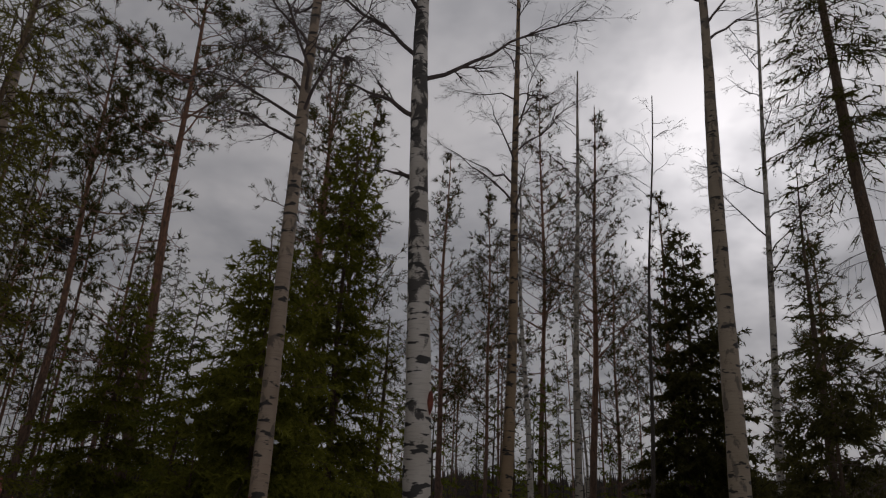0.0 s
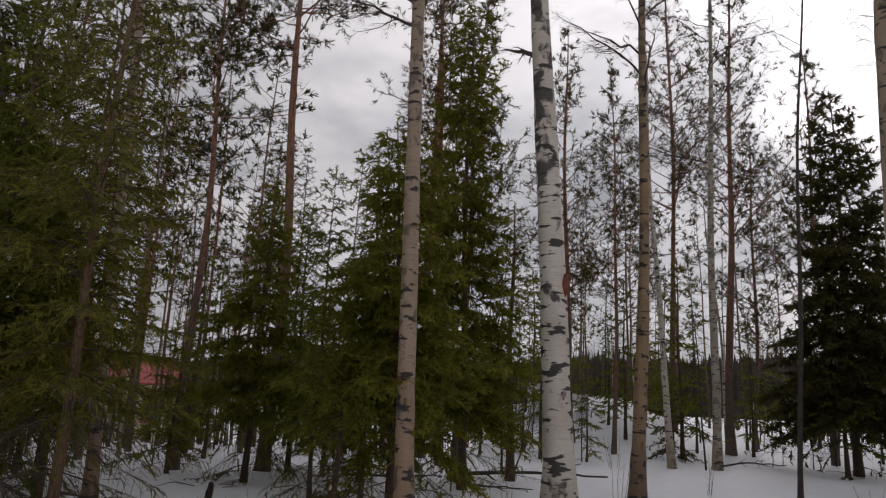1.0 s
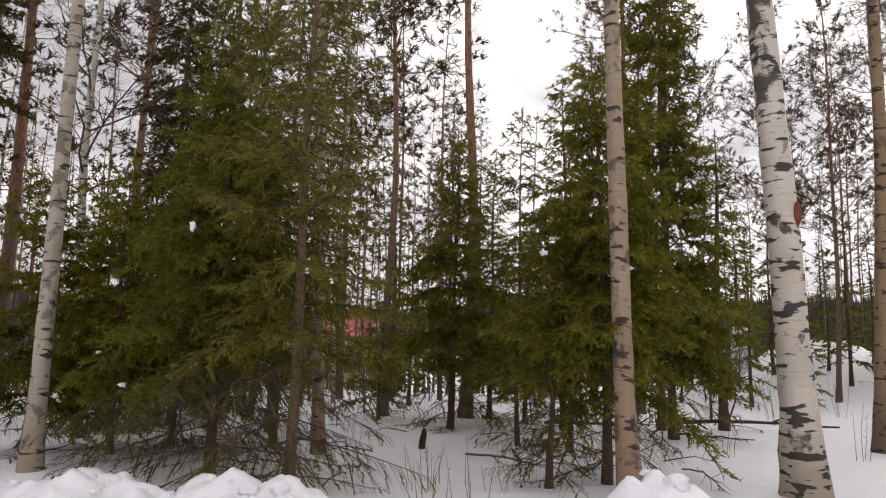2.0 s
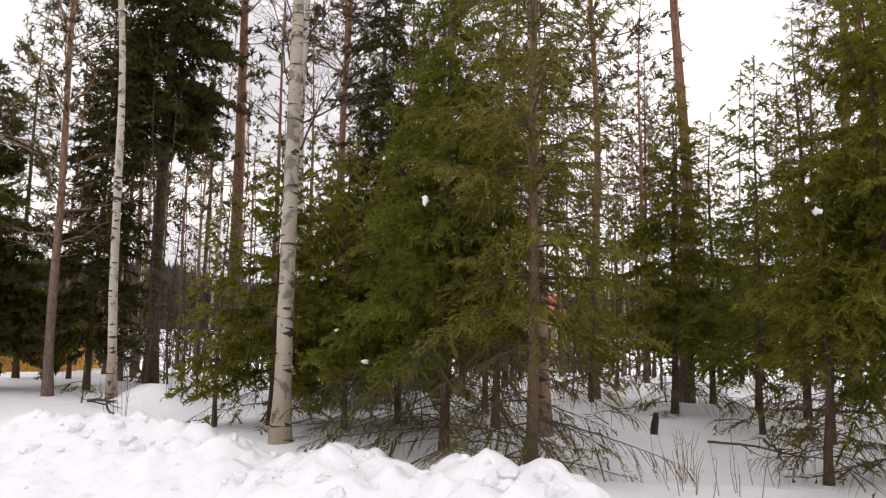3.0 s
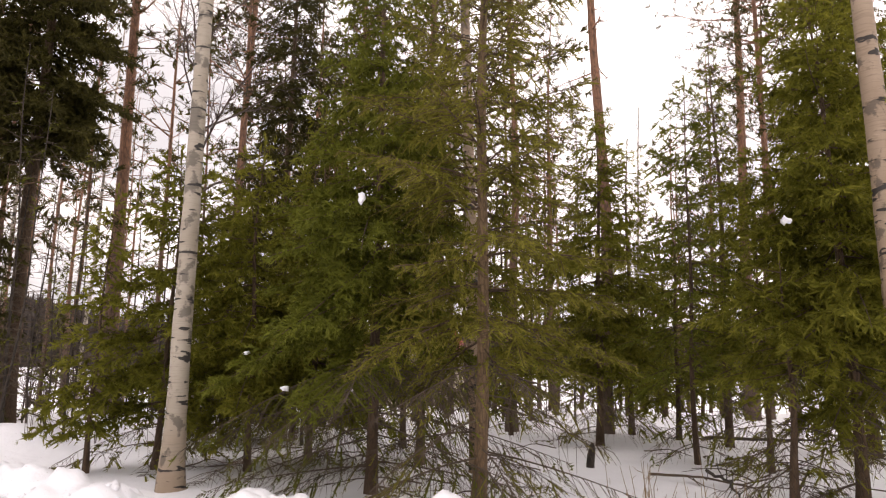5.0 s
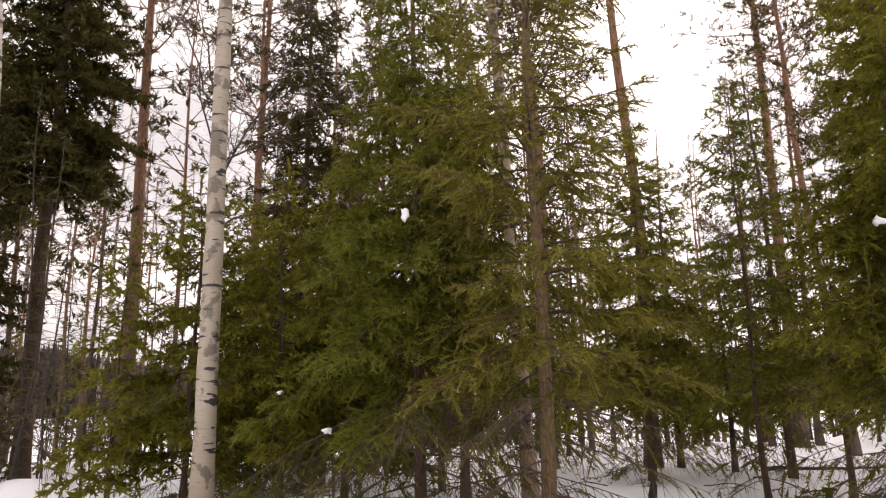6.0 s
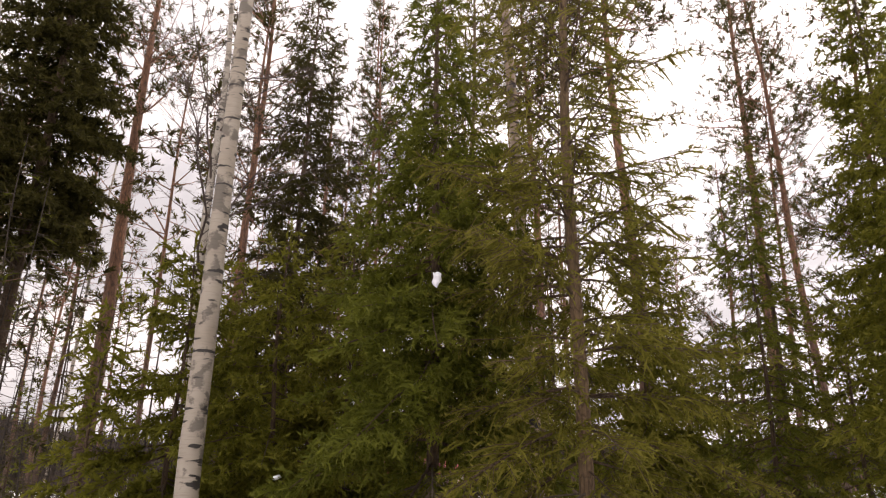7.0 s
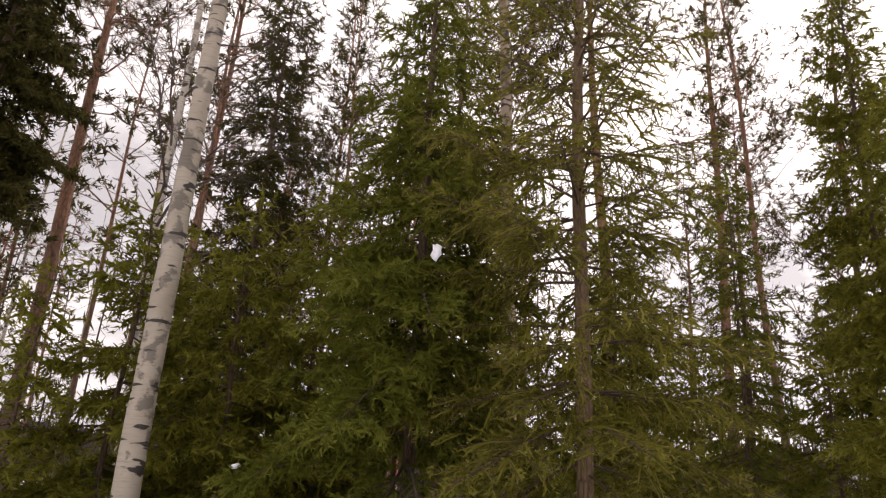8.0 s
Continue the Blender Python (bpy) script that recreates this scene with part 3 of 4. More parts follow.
xs, ys = graded(-10.0, 0.2, 0.054, 1.17, 2500), graded(3.0, 7.0, 0.05, 1.17, 2500)
gx, gy = np.meshgrid(xs, ys)
gz = ground(gx, gy)
lump = np.zeros_like(gz)
near = (gx > -14) & (gx < 6) & (gy > 0.5) & (gy < 9.5)
offb = gy - np.interp(gx, BANK[:, 0], BANK[:, 1])
crumb = np.exp(-np.where(offb > 0, offb / 0.7, offb / 1.8) ** 2) * near
idx = np.argwhere(crumb > 0.03)
for i, j in idx:
    v = Vector((gx[i, j] * 3.0, gy[i, j] * 3.0, 0.3))
    cells = noise.voronoi(v)[0][0]
    c2 = noise.voronoi(v * 2.1)[0][0]
    lump[i, j] = crumb[i, j] * (0.19 * (0.5 - cells) + 0.10 * (0.45 - c2) + 0.12 * noise.noise(v * 0.45) + 0.035 * noise.noise(v * 3.0) + 0.02 * noise.noise(v * 6.5))
gz = gz + lump
nx, ny = len(xs), len(ys)
q = np.arange(nx * ny).reshape(ny, nx)
quads = np.stack([q[:-1, :-1], q[:-1, 1:], q[1:, 1:], q[1:, :-1]], -1).reshape(-1, 4)
snow_ground = link_mesh("ground", np.stack([gx, gy, gz], -1).reshape(-1, 3), quads, SNOW, smooth=True)
tagged(snow_ground, "white snow cover with a lumpy ploughed bank and a frozen lake beyond", "snow", kind="structure")


# ---- the far shore: wooded hills round the lake ----
def far_shore():
    rng = np.random.default_rng(5)
    v, f = [], []
    for az in np.arange(-70, 130, 0.15):
        a = radians(az)
        for row in range(3):
            d = 330 + row * 26 + rng.uniform(-8, 8)
            hill = 9 + row * 4.5 + 4 * math.sin(az * 0.11) + 2.5 * math.sin(az * 0.31 + 1)
            h = max(9.0, hill + rng.uniform(4, 9)) + 14 * smoothstep(6.0, -6.0, az) + 6 * smoothstep(40.0, 56.0, az)
            wd = rng.uniform(1.2, 2.4)
            c = Vector((-math.sin(a) * d, math.cos(a) * d, -2.2))
            side = Vector((math.cos(a), math.sin(a), 0)) * wd
            back = Vector((-math.sin(a), math.cos(a), 0)) * wd * 0.8
            k = len(v)
            v += [c - side, c - back, c + side, c + back]
            m = c + Vector((0, 0, h * 0.72))
            v += [m - side * 0.85, m - back * 0.85, m + side * 0.85, m + back * 0.85, c + Vector((0, 0, h))]
            for e in range(4):
                g = (e + 1) % 4
                f += [(k + e, k + g, k + 4 + g), (k + e, k + 4 + g, k + 4 + e), (k + 4 + e, k + 4 + g, k + 8)]
    ob = link_mesh("far_shore_forest", np.array([tuple(p) for p in v]), np.array(f), FAR_WOODS)
    tagged(ob, "dark leafless and conifer woods on the far shore", "forest", kind="stuff")


far_shore()


# ---- trees, the nearest first ----
SPRUCE_LABEL = "bushy green spruce tree standing in snow"
# a tall thin tree with rising open boughs, and one so dense that no light passes
SPECIAL = {12: dict(lift=0.5, open_from=0.16, twiggy=True, blade=0.8, bark_mat=THIN_SPRUCE_BARK, dead_reach=1.2, dead_twig=1.1, green_low=0.2, top_full=0.15),
           89: dict(lift=0.25, blade=0.95, top_full=0.4, bark_mat=THIN_SPRUCE_BARK), 26: dict(blade=2.0), 27: dict(blade=1.9), 23: dict(blade=2.0), 91: dict(blade=1.8), 92: dict(blade=1.8), 38: dict(blade=1.15), 25: dict(blade=0.75), 31: dict(blade=1.4),
           13: dict(open_from=0.08, blade=1.2), 11: dict(open_from=0.08, blade=1.05, dead_reach=1.1, green_low=0.2), 15: dict(blade=1.25), 18: dict(blade=1.3), 20: dict(blade=1.35), 21: dict(blade=1.35), 22: dict(blade=1.4), 84: dict(blade=1.4), 34: dict(blade=1.4), 39: dict(blade=1.4), 35: dict(blade=1.3), 16: dict(blade=1.1), 88: dict(blade=1.0), 90: dict(blade=1.35)}
# (x, y, height, stem, reach, green from, seed, lean, detail, needles, dead boughs, fullness, label)
for x, y, H, dia, R, low, seed, lean, detail, mat, dead, full, label, slim in [
    (-6.1, 6.5, 7.2, 0.115, 1.72, 1.45, 11, (0, 0), 0.9, SPRUCE_DEEP, 0.9, 1.7, "dense dark green young spruce with dead lower boughs", 1.6),
    (-4.82, 6.17, 9.0, 0.12, 1.28, 1.35, 12, (0.028, 0.008), 0.85, SPRUCE_THIN, 1.0, 1.1, "thin olive green spruce with drooping brown twigs", 0.85),
    (-6.8, 8.5, 8.8, 0.12, 1.15, 1.6, 89, (0.0, 0), 0.6, SPRUCE_THIN, 0.6, 0.75, "slender olive green spruce between denser ones", 0.75),
    (-2.1, 8.3, 5.1, 0.115, 1.5, 1.5, 13, (-0.03, 0), 0.95, SPRUCE_GREEN, 0.8, 1.5, "olive green young spruce beside a tan birch", 0.78),
    (-2.6, 7.75, 2.2, 0.085, 0.8, 0.9, 14, (0, 0), 0.9, SPRUCE_GREEN, 1.2, 0.7, "small spruce with low bare boughs in snow", 0.9),
    (-5.62, 12.07, 5.6, 0.125, 1.40, 1.35, 15, (0.0, 0), 0.75, SPRUCE_GREEN, 0.7, 1.2, "bushy olive green spruce before a tall pine", 0.78),
    (-3.88, 10.65, 5.3, 0.075, 1.0, 1.1, 16, (0, 0), 0.6, SPRUCE_DEEP, 0.6, 0.4, "slender sparse spruce with thin boughs", 0.8),
    (-3.84, 13.2, 6.9, 0.13, 1.15, 1.0, 17, (0, 0), 0.6, SPRUCE_GREEN, 0.4, 0.9, SPRUCE_LABEL, 0.9),
    (-1.85, 12.9, 10.1, 0.16, 1.50, 1.3, 18, (-0.01, 0), 0.6, SPRUCE_GREEN, 0.4, 1.3, "tall narrow dense green spruce", 0.75),
    (-1.15, 15.0, 6.0, 0.20, 1.0, 2.3, 19, (0, 0), 0.4, SPRUCE_GREEN, 0.4, 0.8, SPRUCE_LABEL, 0.9),
    (-8.1, 6.9, 3.9, 0.085, 1.3, 0.95, 20, (0, 0), 0.75, SPRUCE_GREEN, 0.7, 1.6, "low olive green spruce beside a white birch", 1.0),
    (-8.0, 7.8, 4.6, 0.09, 1.35, 0.85, 21, (0, 0), 0.7, SPRUCE_GREEN, 0.4, 1.3, "low olive green spruce in snow", 1.0),
    (-10.4, 8.6, 4.2, 0.09, 1.4, 0.4, 22, (0, 0), 0.6, SPRUCE_GREEN, 0.3, 1.3, "low olive green spruce in snow", 1.0),
    # right-hand spruces take the darker pine needles; their backlit darkness is put into the colour
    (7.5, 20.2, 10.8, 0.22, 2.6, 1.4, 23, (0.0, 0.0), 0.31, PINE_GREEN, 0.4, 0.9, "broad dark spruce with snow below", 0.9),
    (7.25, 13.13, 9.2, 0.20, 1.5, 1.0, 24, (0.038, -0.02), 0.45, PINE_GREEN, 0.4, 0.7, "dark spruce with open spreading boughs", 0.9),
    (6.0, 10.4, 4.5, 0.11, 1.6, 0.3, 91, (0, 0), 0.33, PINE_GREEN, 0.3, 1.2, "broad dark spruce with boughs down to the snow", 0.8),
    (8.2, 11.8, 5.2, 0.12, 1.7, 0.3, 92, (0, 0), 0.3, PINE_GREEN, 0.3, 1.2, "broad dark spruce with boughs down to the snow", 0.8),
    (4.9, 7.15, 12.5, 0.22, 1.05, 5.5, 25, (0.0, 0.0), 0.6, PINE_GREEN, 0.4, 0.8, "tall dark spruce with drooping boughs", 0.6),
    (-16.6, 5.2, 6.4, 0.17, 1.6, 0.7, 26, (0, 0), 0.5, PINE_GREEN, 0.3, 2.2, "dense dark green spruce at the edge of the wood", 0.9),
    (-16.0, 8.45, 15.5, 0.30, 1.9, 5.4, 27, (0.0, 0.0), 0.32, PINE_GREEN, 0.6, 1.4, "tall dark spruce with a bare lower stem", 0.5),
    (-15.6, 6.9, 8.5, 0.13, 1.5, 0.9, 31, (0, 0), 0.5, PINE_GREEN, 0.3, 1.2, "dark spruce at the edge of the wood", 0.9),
    (-19.5, 7.0, 9.0, 0.15, 1.5, 0.8, 32, (0, 0), 0.35, SPRUCE_DEEP, 0.3, 1.0, "dark spruce at the edge of the wood", 0.8),
    (-9.9, 9.6, 4.4, 0.09, 1.2, 0.5, 34, (0, 0), 0.45, SPRUCE_GREEN, 0.3, 0.8, "low olive green spruce in snow", 1.0),
    (-7.9, 9.8, 4.2, 0.10, 1.1, 0.7, 35, (0, 0), 0.5, SPRUCE_GREEN, 0.3, 0.8, "olive green spruce behind a denser one", 1.0),
    (-5.7, 14.3, 5.8, 0.12, 1.35, 0.7, 36, (0.02, 0), 0.5, SPRUCE_GREEN, 0.4, 0.9, "olive green spruce beside a tall pine", 0.9),
    (-9.6, 11.4, 5.6, 0.12, 1.2, 0.8, 37, (0, 0), 0.42, SPRUCE_GREEN, 0.4, 0.8, "olive green spruce deep in the wood", 0.9),
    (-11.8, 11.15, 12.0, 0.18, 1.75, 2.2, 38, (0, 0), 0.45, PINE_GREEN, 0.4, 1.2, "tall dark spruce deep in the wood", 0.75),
    (-11.2, 10.6, 4.0, 0.09, 1.2, 0.4, 39, (0, 0), 0.42, SPRUCE_GREEN, 0.3, 0.8, "low olive green spruce in snow", 1.0),
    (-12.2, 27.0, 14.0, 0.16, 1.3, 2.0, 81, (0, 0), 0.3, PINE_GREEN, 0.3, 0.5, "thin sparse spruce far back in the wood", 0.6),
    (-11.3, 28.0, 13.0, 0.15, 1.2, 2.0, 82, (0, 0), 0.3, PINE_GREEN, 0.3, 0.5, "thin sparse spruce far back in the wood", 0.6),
    (-12.7, 5.55, 0.45, 0.03, 0.4, 0.05, 83, (0, 0), 0.7, SPRUCE_DEEP, 0.0, 0.8, "low dark spruce seedling beside a snow mound", 0.6),
    (-8.95, 6.3, 3.7, 0.08, 1.1, 0.65, 84, (0, 0), 0.7, SPRUCE_GREEN, 0.7, 1.3, "low olive green spruce in snow", 0.85),
    (-9.3, 5.75, 3.1, 0.06, 0.62, 0.3, 90, (0, 0), 0.65, SPRUCE_GREEN, 0.5, 1.3, "low olive green spruce at the edge of the bank", 0.7),
    (-7.4, 12.6, 2.7, 0.08, 1.1, 0.4, 86, (0, 0), 0.55, SPRUCE_GREEN, 0.3, 1.0, "low olive green spruce in snow", 0.85),
    (-4.7, 13.6, 3.8, 0.10, 1.2, 0.6, 87, (0, 0), 0.5, SPRUCE_GREEN, 0.3, 1.0, "olive green spruce deep in the wood", 0.85),
    (-3.0, 10.3, 3.2, 0.08, 1.0, 1.2, 88, (0, 0), 0.65, SPRUCE_GREEN, 0.5, 1.0, "low olive green spruce with bare lower boughs", 0.85),
    (0.6, 20.5, 2.7, 0.07, 0.9, 0.3, 28, (0, 0), 0.35, SPRUCE_GREEN, 0.3, 0.8, "small spruce at the foot of a snow heap", 1.0),
    # backlit darkness is put into the needle colour of these two as well
    (3.1, 21.5, 2.1, 0.06, 0.9, 0.2, 29, (0, 0), 0.35, PINE_GREEN, 0.3, 0.8, "small dark spruce bent under snow", 1.0),
    (7.6, 15.5, 4.5, 0.11, 1.3, 0.4, 30, (0, 0), 0.4, PINE_GREEN, 0.3, 0.8, "low dark spruce in snow", 1.0),
]:
    spruce(x, y, H, dia, R, low, seed, lean, detail, mat, dead, full, label, slim=slim, **SPECIAL.get(seed, {}))

for x, y, H, dia, seed, lean, low, R, detail, dead, label in [
    (-6.1, 13.9, 14.8, 0.27, 41, (-0.012, -0.005), 0.62, 1.9, 0.8, 12, "tall pine with an orange upper stem and open crown"),
    (-7.8, 13.5, 12.2, 0.21, 42, (-0.017, -0.01), 0.55, 1.5, 0.8, 10, "slim reddish pine with a dark tuft on the stem"),
    (-3.08, 17.74, 15.6, 0.20, 43, (-0.047, -0.009), 0.42, 1.3, 0.6, 6, "slim dark pine behind a spruce"),
    (-4.28, 20.7, 17.5, 0.33, 44, (0.03, 0.0), 0.5, 1.7, 0.6, 8, "tall pine with orange bark and tufted crown"),
    (-3.9, 21.6, 13.0, 0.18, 45, (0.02, 0.0), 0.45, 1.2, 0.5, 6, "slim pine with orange bark"),
    (-17.6, 11.5, 17.0, 0.38, 46, (0.0, 0.0), 0.55, 2.2, 0.6, 10, "tall pine with a rusty red stem"),
    (-15.5, 13.4, 16.5, 0.27, 47, (0.0, 0.0), 0.5, 1.7, 0.6, 8, "tall pine with a rusty red stem"),
    (-14.6, 5.8, 12.0, 0.17, 48, (-0.006, -0.01), 0.2, 1.6, 0.7, 8, "slim pine with dark drooping crown"),
    (0.25, 23.5, 15.0, 0.23, 49, (-0.011, 0), 0.3, 2.2, 0.5, 6, "slim reddish pine in the back of the wood"),
    (1.46, 21.95, 12.8, 0.15, 50, (0, 0), 0.3, 2.0, 0.5, 6, "slim reddish pine in the back of the wood"),
    (3.77, 25.7, 19.6, 0.22, 51, (0.018, 0), 0.4, 2.5, 0.5, 6, "tall slim pine in the back of the wood"),
    (5.12, 23.45, 17.3, 0.27, 52, (0.033, -0.007), 0.4, 2.5, 0.5, 6, "tall pine with a red-brown stem in snow"),
    (6.24, 25.2, 11.5, 0.16, 53, (0.04, -0.01), 0.25, 1.9, 0.5, 5, "slim dark pine in the back of the wood"),
    (-4.95, 21.0, 10.2, 0.16, 60, (0.0, 0.0), 0.2, 1.9, 0.6, 2, "young pine with a dense bluish crown"),
    (-2.22, 14.27, 11.5, 0.15, 54, (0.05, -0.01), 0.30, 1.5, 0.6, 5, "slim pine with a narrow crown"),
    (-13.4, 13.9, 12.5, 0.14, 94, (0.0, 0.0), 0.3, 1.5, 0.5, 6, "thin pine with a sparse crown"),
    (-12.85, 14.8, 15.0, 0.14, 55, (0.01, 0.01), 0.4, 1.2, 0.5, 6, "thin pine with a sparse crown"),
    (7.8, 22.6, 13.2, 0.20, 58, (0.0, 0.0), 0.3, 2.3, 0.6, 3, "young pine with upswept dark branches"),
    (8.6, 15.6, 9.0, 0.16, 59, (0.03, -0.014), 0.25, 1.8, 0.6, 3, "young pine with upswept dark branches"),
    (-10.35, 14.0, 13.5, 0.13, 56, (0.01, 0.0), 0.35, 1.2, 0.5, 6, "thin pine with a sparse crown"),
    (-10.7, 12.0, 12.0, 0.12, 57, (0.0, 0.0), 0.35, 1.5, 0.5, 6, "thin pine with a sparse crown"),
]:
    pine(x, y, H, dia, seed, lean, low, R, detail, dead, label, young=seed in (49, 50, 51, 52, 53, 54, 55, 56, 57, 58, 59, 60, 94), **({"dense": 1.3, "tuft": 1.15} if seed in (41, 42) else {}))

birch(-0.11, 8.72, 14.5, 0.385, 61, (-0.037, 0.0), 0.62, 2.4, 1.0, BIRCH_BOLD, "thick white birch with black bark scars and bare limbs", limbs=15, wob=0.04, twigs=1.35,
      extra=[(8.3, 3.0, 2.4, 0.95), (7.9, 0.15, 2.8, 0.75), (7.2, 3.2, 1.4, 0.4), (6.2, 2.9, 0.6, 0.5)])
birch(-1.69, 7.41, 13.0, 0.215, 62, (-0.043, -0.005), 0.47, 1.9, 1.0, BIRCH_TAN, "slender tan birch with a red-brown foot in snow", limbs=15, wob=0.03, twigs=1.5, bend=0.35, extra=[(6.2, 3.0, 1.7, 0.5), (6.6, 3.5, 1.5, 0.6), (5.9, 2.7, 1.5, 0.75), (7.0, 2.4, 1.6, 0.8), (7.3, 4.0, 1.4, 0.7)])
birch(-7.88, 5.68, 12.0, 0.205, 63, (0.0, 0.0), 0.60, 1.7, 1.0, BIRCH_WHITE, "slender white birch with grey patches beside spruces", limbs=12, wob=0.02)
birch(-12.25, 5.8, 12.0, 0.145, 64, (-0.02, -0.042), 0.55, 1.4, 0.8, BIRCH_GREY, "thin grey-white birch with a crooked stem", limbs=10, wob=0.08)
birch(-5.85, 8.25, 12.5, 0.17, 65, (-0.03, -0.02), 0.6, 1.5, 0.8, BIRCH_TAN, "tan birch behind a thin spruce", limbs=9, wob=0.03)
birch(1.2, 13.2, 14.5, 0.26, 66, (0.026, 0), 0.48, 2.0, 0.9, BIRCH_DARK, "tall tan birch with a dark foot", limbs=17, wob=0.05, twigs=1.35)
birch(3.94, 19.8, 16.5, 0.23, 67, (0.03, -0.005), 0.5, 2.2, 0.8, BIRCH_WHITE, "tall slim white birch with black bands", limbs=16, wob=0.05, twigs=1.7)
birch(3.62, 8.82, 12.0, 0.30, 68, (0.055, -0.02), 0.72, 1.4, 0.9, BIRCH_BUFF, "buff-grey birch leaning slightly", limbs=7, wob=0.03, bend=-0.25)
birch(6.81, 14.48, 15.0, 0.19, 69, (0.07, -0.035), 0.45, 1.7, 0.9, BIRCH_GREY, "thin grey birch with upswept bare limbs", limbs=16, wob=0.04, twigs=1.4)
birch(3.61, 12.39, 10.2, 0.085, 70, (0.062, -0.02), 0.75, 1.1, 0.8, DARK_BARK, "thin dark bare sapling in snow", limbs=9, wob=0.05, name="bare_sapling", twigs=1.3)
birch(2.81, 19.8, 12.0, 0.20, 71, (-0.03, 0), 0.5, 1.4, 0.7, BIRCH_GREY, "yellow-grey birch beside a dark spruce", limbs=10, wob=0.06)
birch(-11.9, 9.2, 12.5, 0.19, 72, (-0.01, -0.01), 0.30, 2.2, 0.9, BIRCH_GREY, "grey birch with crooked bare limbs", limbs=18, wob=0.09, twigs=1.3)
birch(-8.6, 26.7, 11.5, 0.13, 73, (0.02, 0), 0.35, 1.5, 0.7, BIRCH_GREY, "far bare birch with fine reddish twigs", limbs=16, wob=0.06)
birch(5.6, 26.0, 9.0, 0.12, 74, (-0.05, 0), 0.4, 1.2, 0.5, BIRCH_GREY, "thin leaning birch in the back of the wood", limbs=8, wob=0.08)


# ---- the wood behind: a few kinds of tree, copied ----
def backwoods():
    rng = np.random.default_rng(77)
    kinds = []
    for s, (H, low) in enumerate([(14.0, 0.5), (15.5, 0.55), (12.5, 0.38)]):
        kinds.append(pine(0, 0, H, 0.14, 200 + s, (0.0, 0.0), low, 1.6, 0.088, 3, "slim pine in the wood behind", z=0.0, tuft=1.35, needle=0.95))
    for s in range(2):
        kinds.append(birch(0, 0, 12.0 + s, 0.12, 210 + s, (0.01, 0.01), 0.4, 1.6, 0.5, BIRCH_GREY, "thin bare birch in the wood behind", limbs=7, wob=0.06, z=0.0))
    for s, H in enumerate((6.0, 9.0)):
        kinds.append(spruce(0, 0, H, 0.13, 1.3, 0.6, 220 + s, (0, 0), 0.09, SPRUCE_DEEP, 0.2, 0.6, "dark spruce in the wood behind", blade=1.35))
    used = [False] * len(kinds)
    taken = []

    def put(x, y, kind, size):
        m = pose(x, y, float(ground(x, y)), 0, 0, rng.uniform(0, 360)) @ Matrix.Diagonal((size, size, size * rng.uniform(0.9, 1.1), 1))
        if not used[kind]:
            used[kind] = True
            kinds[kind].matrix_basis = m
        else:
            copy_thing(kinds[kind], m)

    def sector(az0, az1, d0, d1, number, odds, size0, size1):
        done = tries = 0
        while done < number and tries < number * 30:
            tries += 1
            a, dist = radians(rng.uniform(az0, az1)), math.sqrt(rng.uniform(d0 * d0, d1 * d1))
            x, y = -math.sin(a) * dist, math.cos(a) * dist
            if any((x - u) ** 2 + (y - v) ** 2 < 1.0 for u, v in taken):
                continue
            taken.append((x, y))
            put(x, y, int(rng.choice(len(kinds), p=odds)), rng.uniform(size0, size1))
            done += 1

    leftish = [0.20, 0.20, 0.20, 0.10, 0.10, 0.10, 0.10]
    sector(44, 68, 18, 36, 38, leftish, 0.75, 1.15)
    sector(24, 44, 18, 36, 39, leftish, 0.7, 1.0)
    sector(5, 24, 20, 36, 22, [0.0, 0.0, 0.15, 0.0, 0.1, 0.65, 0.1], 0.6, 0.95)
    sector(-12, 10, 25, 46, 27, [0.2, 0.2, 0.25, 0.03, 0.02, 0.2, 0.1], 0.6, 1.0)
    sector(24, 34, 24, 36, 7, [0.4, 0.4, 0.2, 0, 0, 0, 0], 0.7, 0.95)
    sector(-45, -12, 19, 42, 27, [0.2, 0.2, 0.2, 0.05, 0.05, 0.15, 0.15], 0.55, 0.95)
    sector(70, 100, 30, 60, 8, [0.2, 0.2, 0.2, 0.1, 0.1, 0.1, 0.1], 0.4, 0.6)
    sector(24, 66, 14, 28, 15, [0, 0, 0, 0, 0, 1.0, 0.0], 0.4, 0.7)
    sector(-40, 8, 20, 36, 34, [0, 0, 0, 0, 0, 0.7, 0.3], 0.45, 0.9)
    # unseen trees added behind the camera, only for reflections and to close the ring
    for az in range(110, 310, 14):
        a = radians(az + rng.uniform(-3, 3))
        put(-math.sin(a) * 26, math.cos(a) * 26, int(rng.integers(0, 7)), rng.uniform(0.7, 1.0))


backwoods()


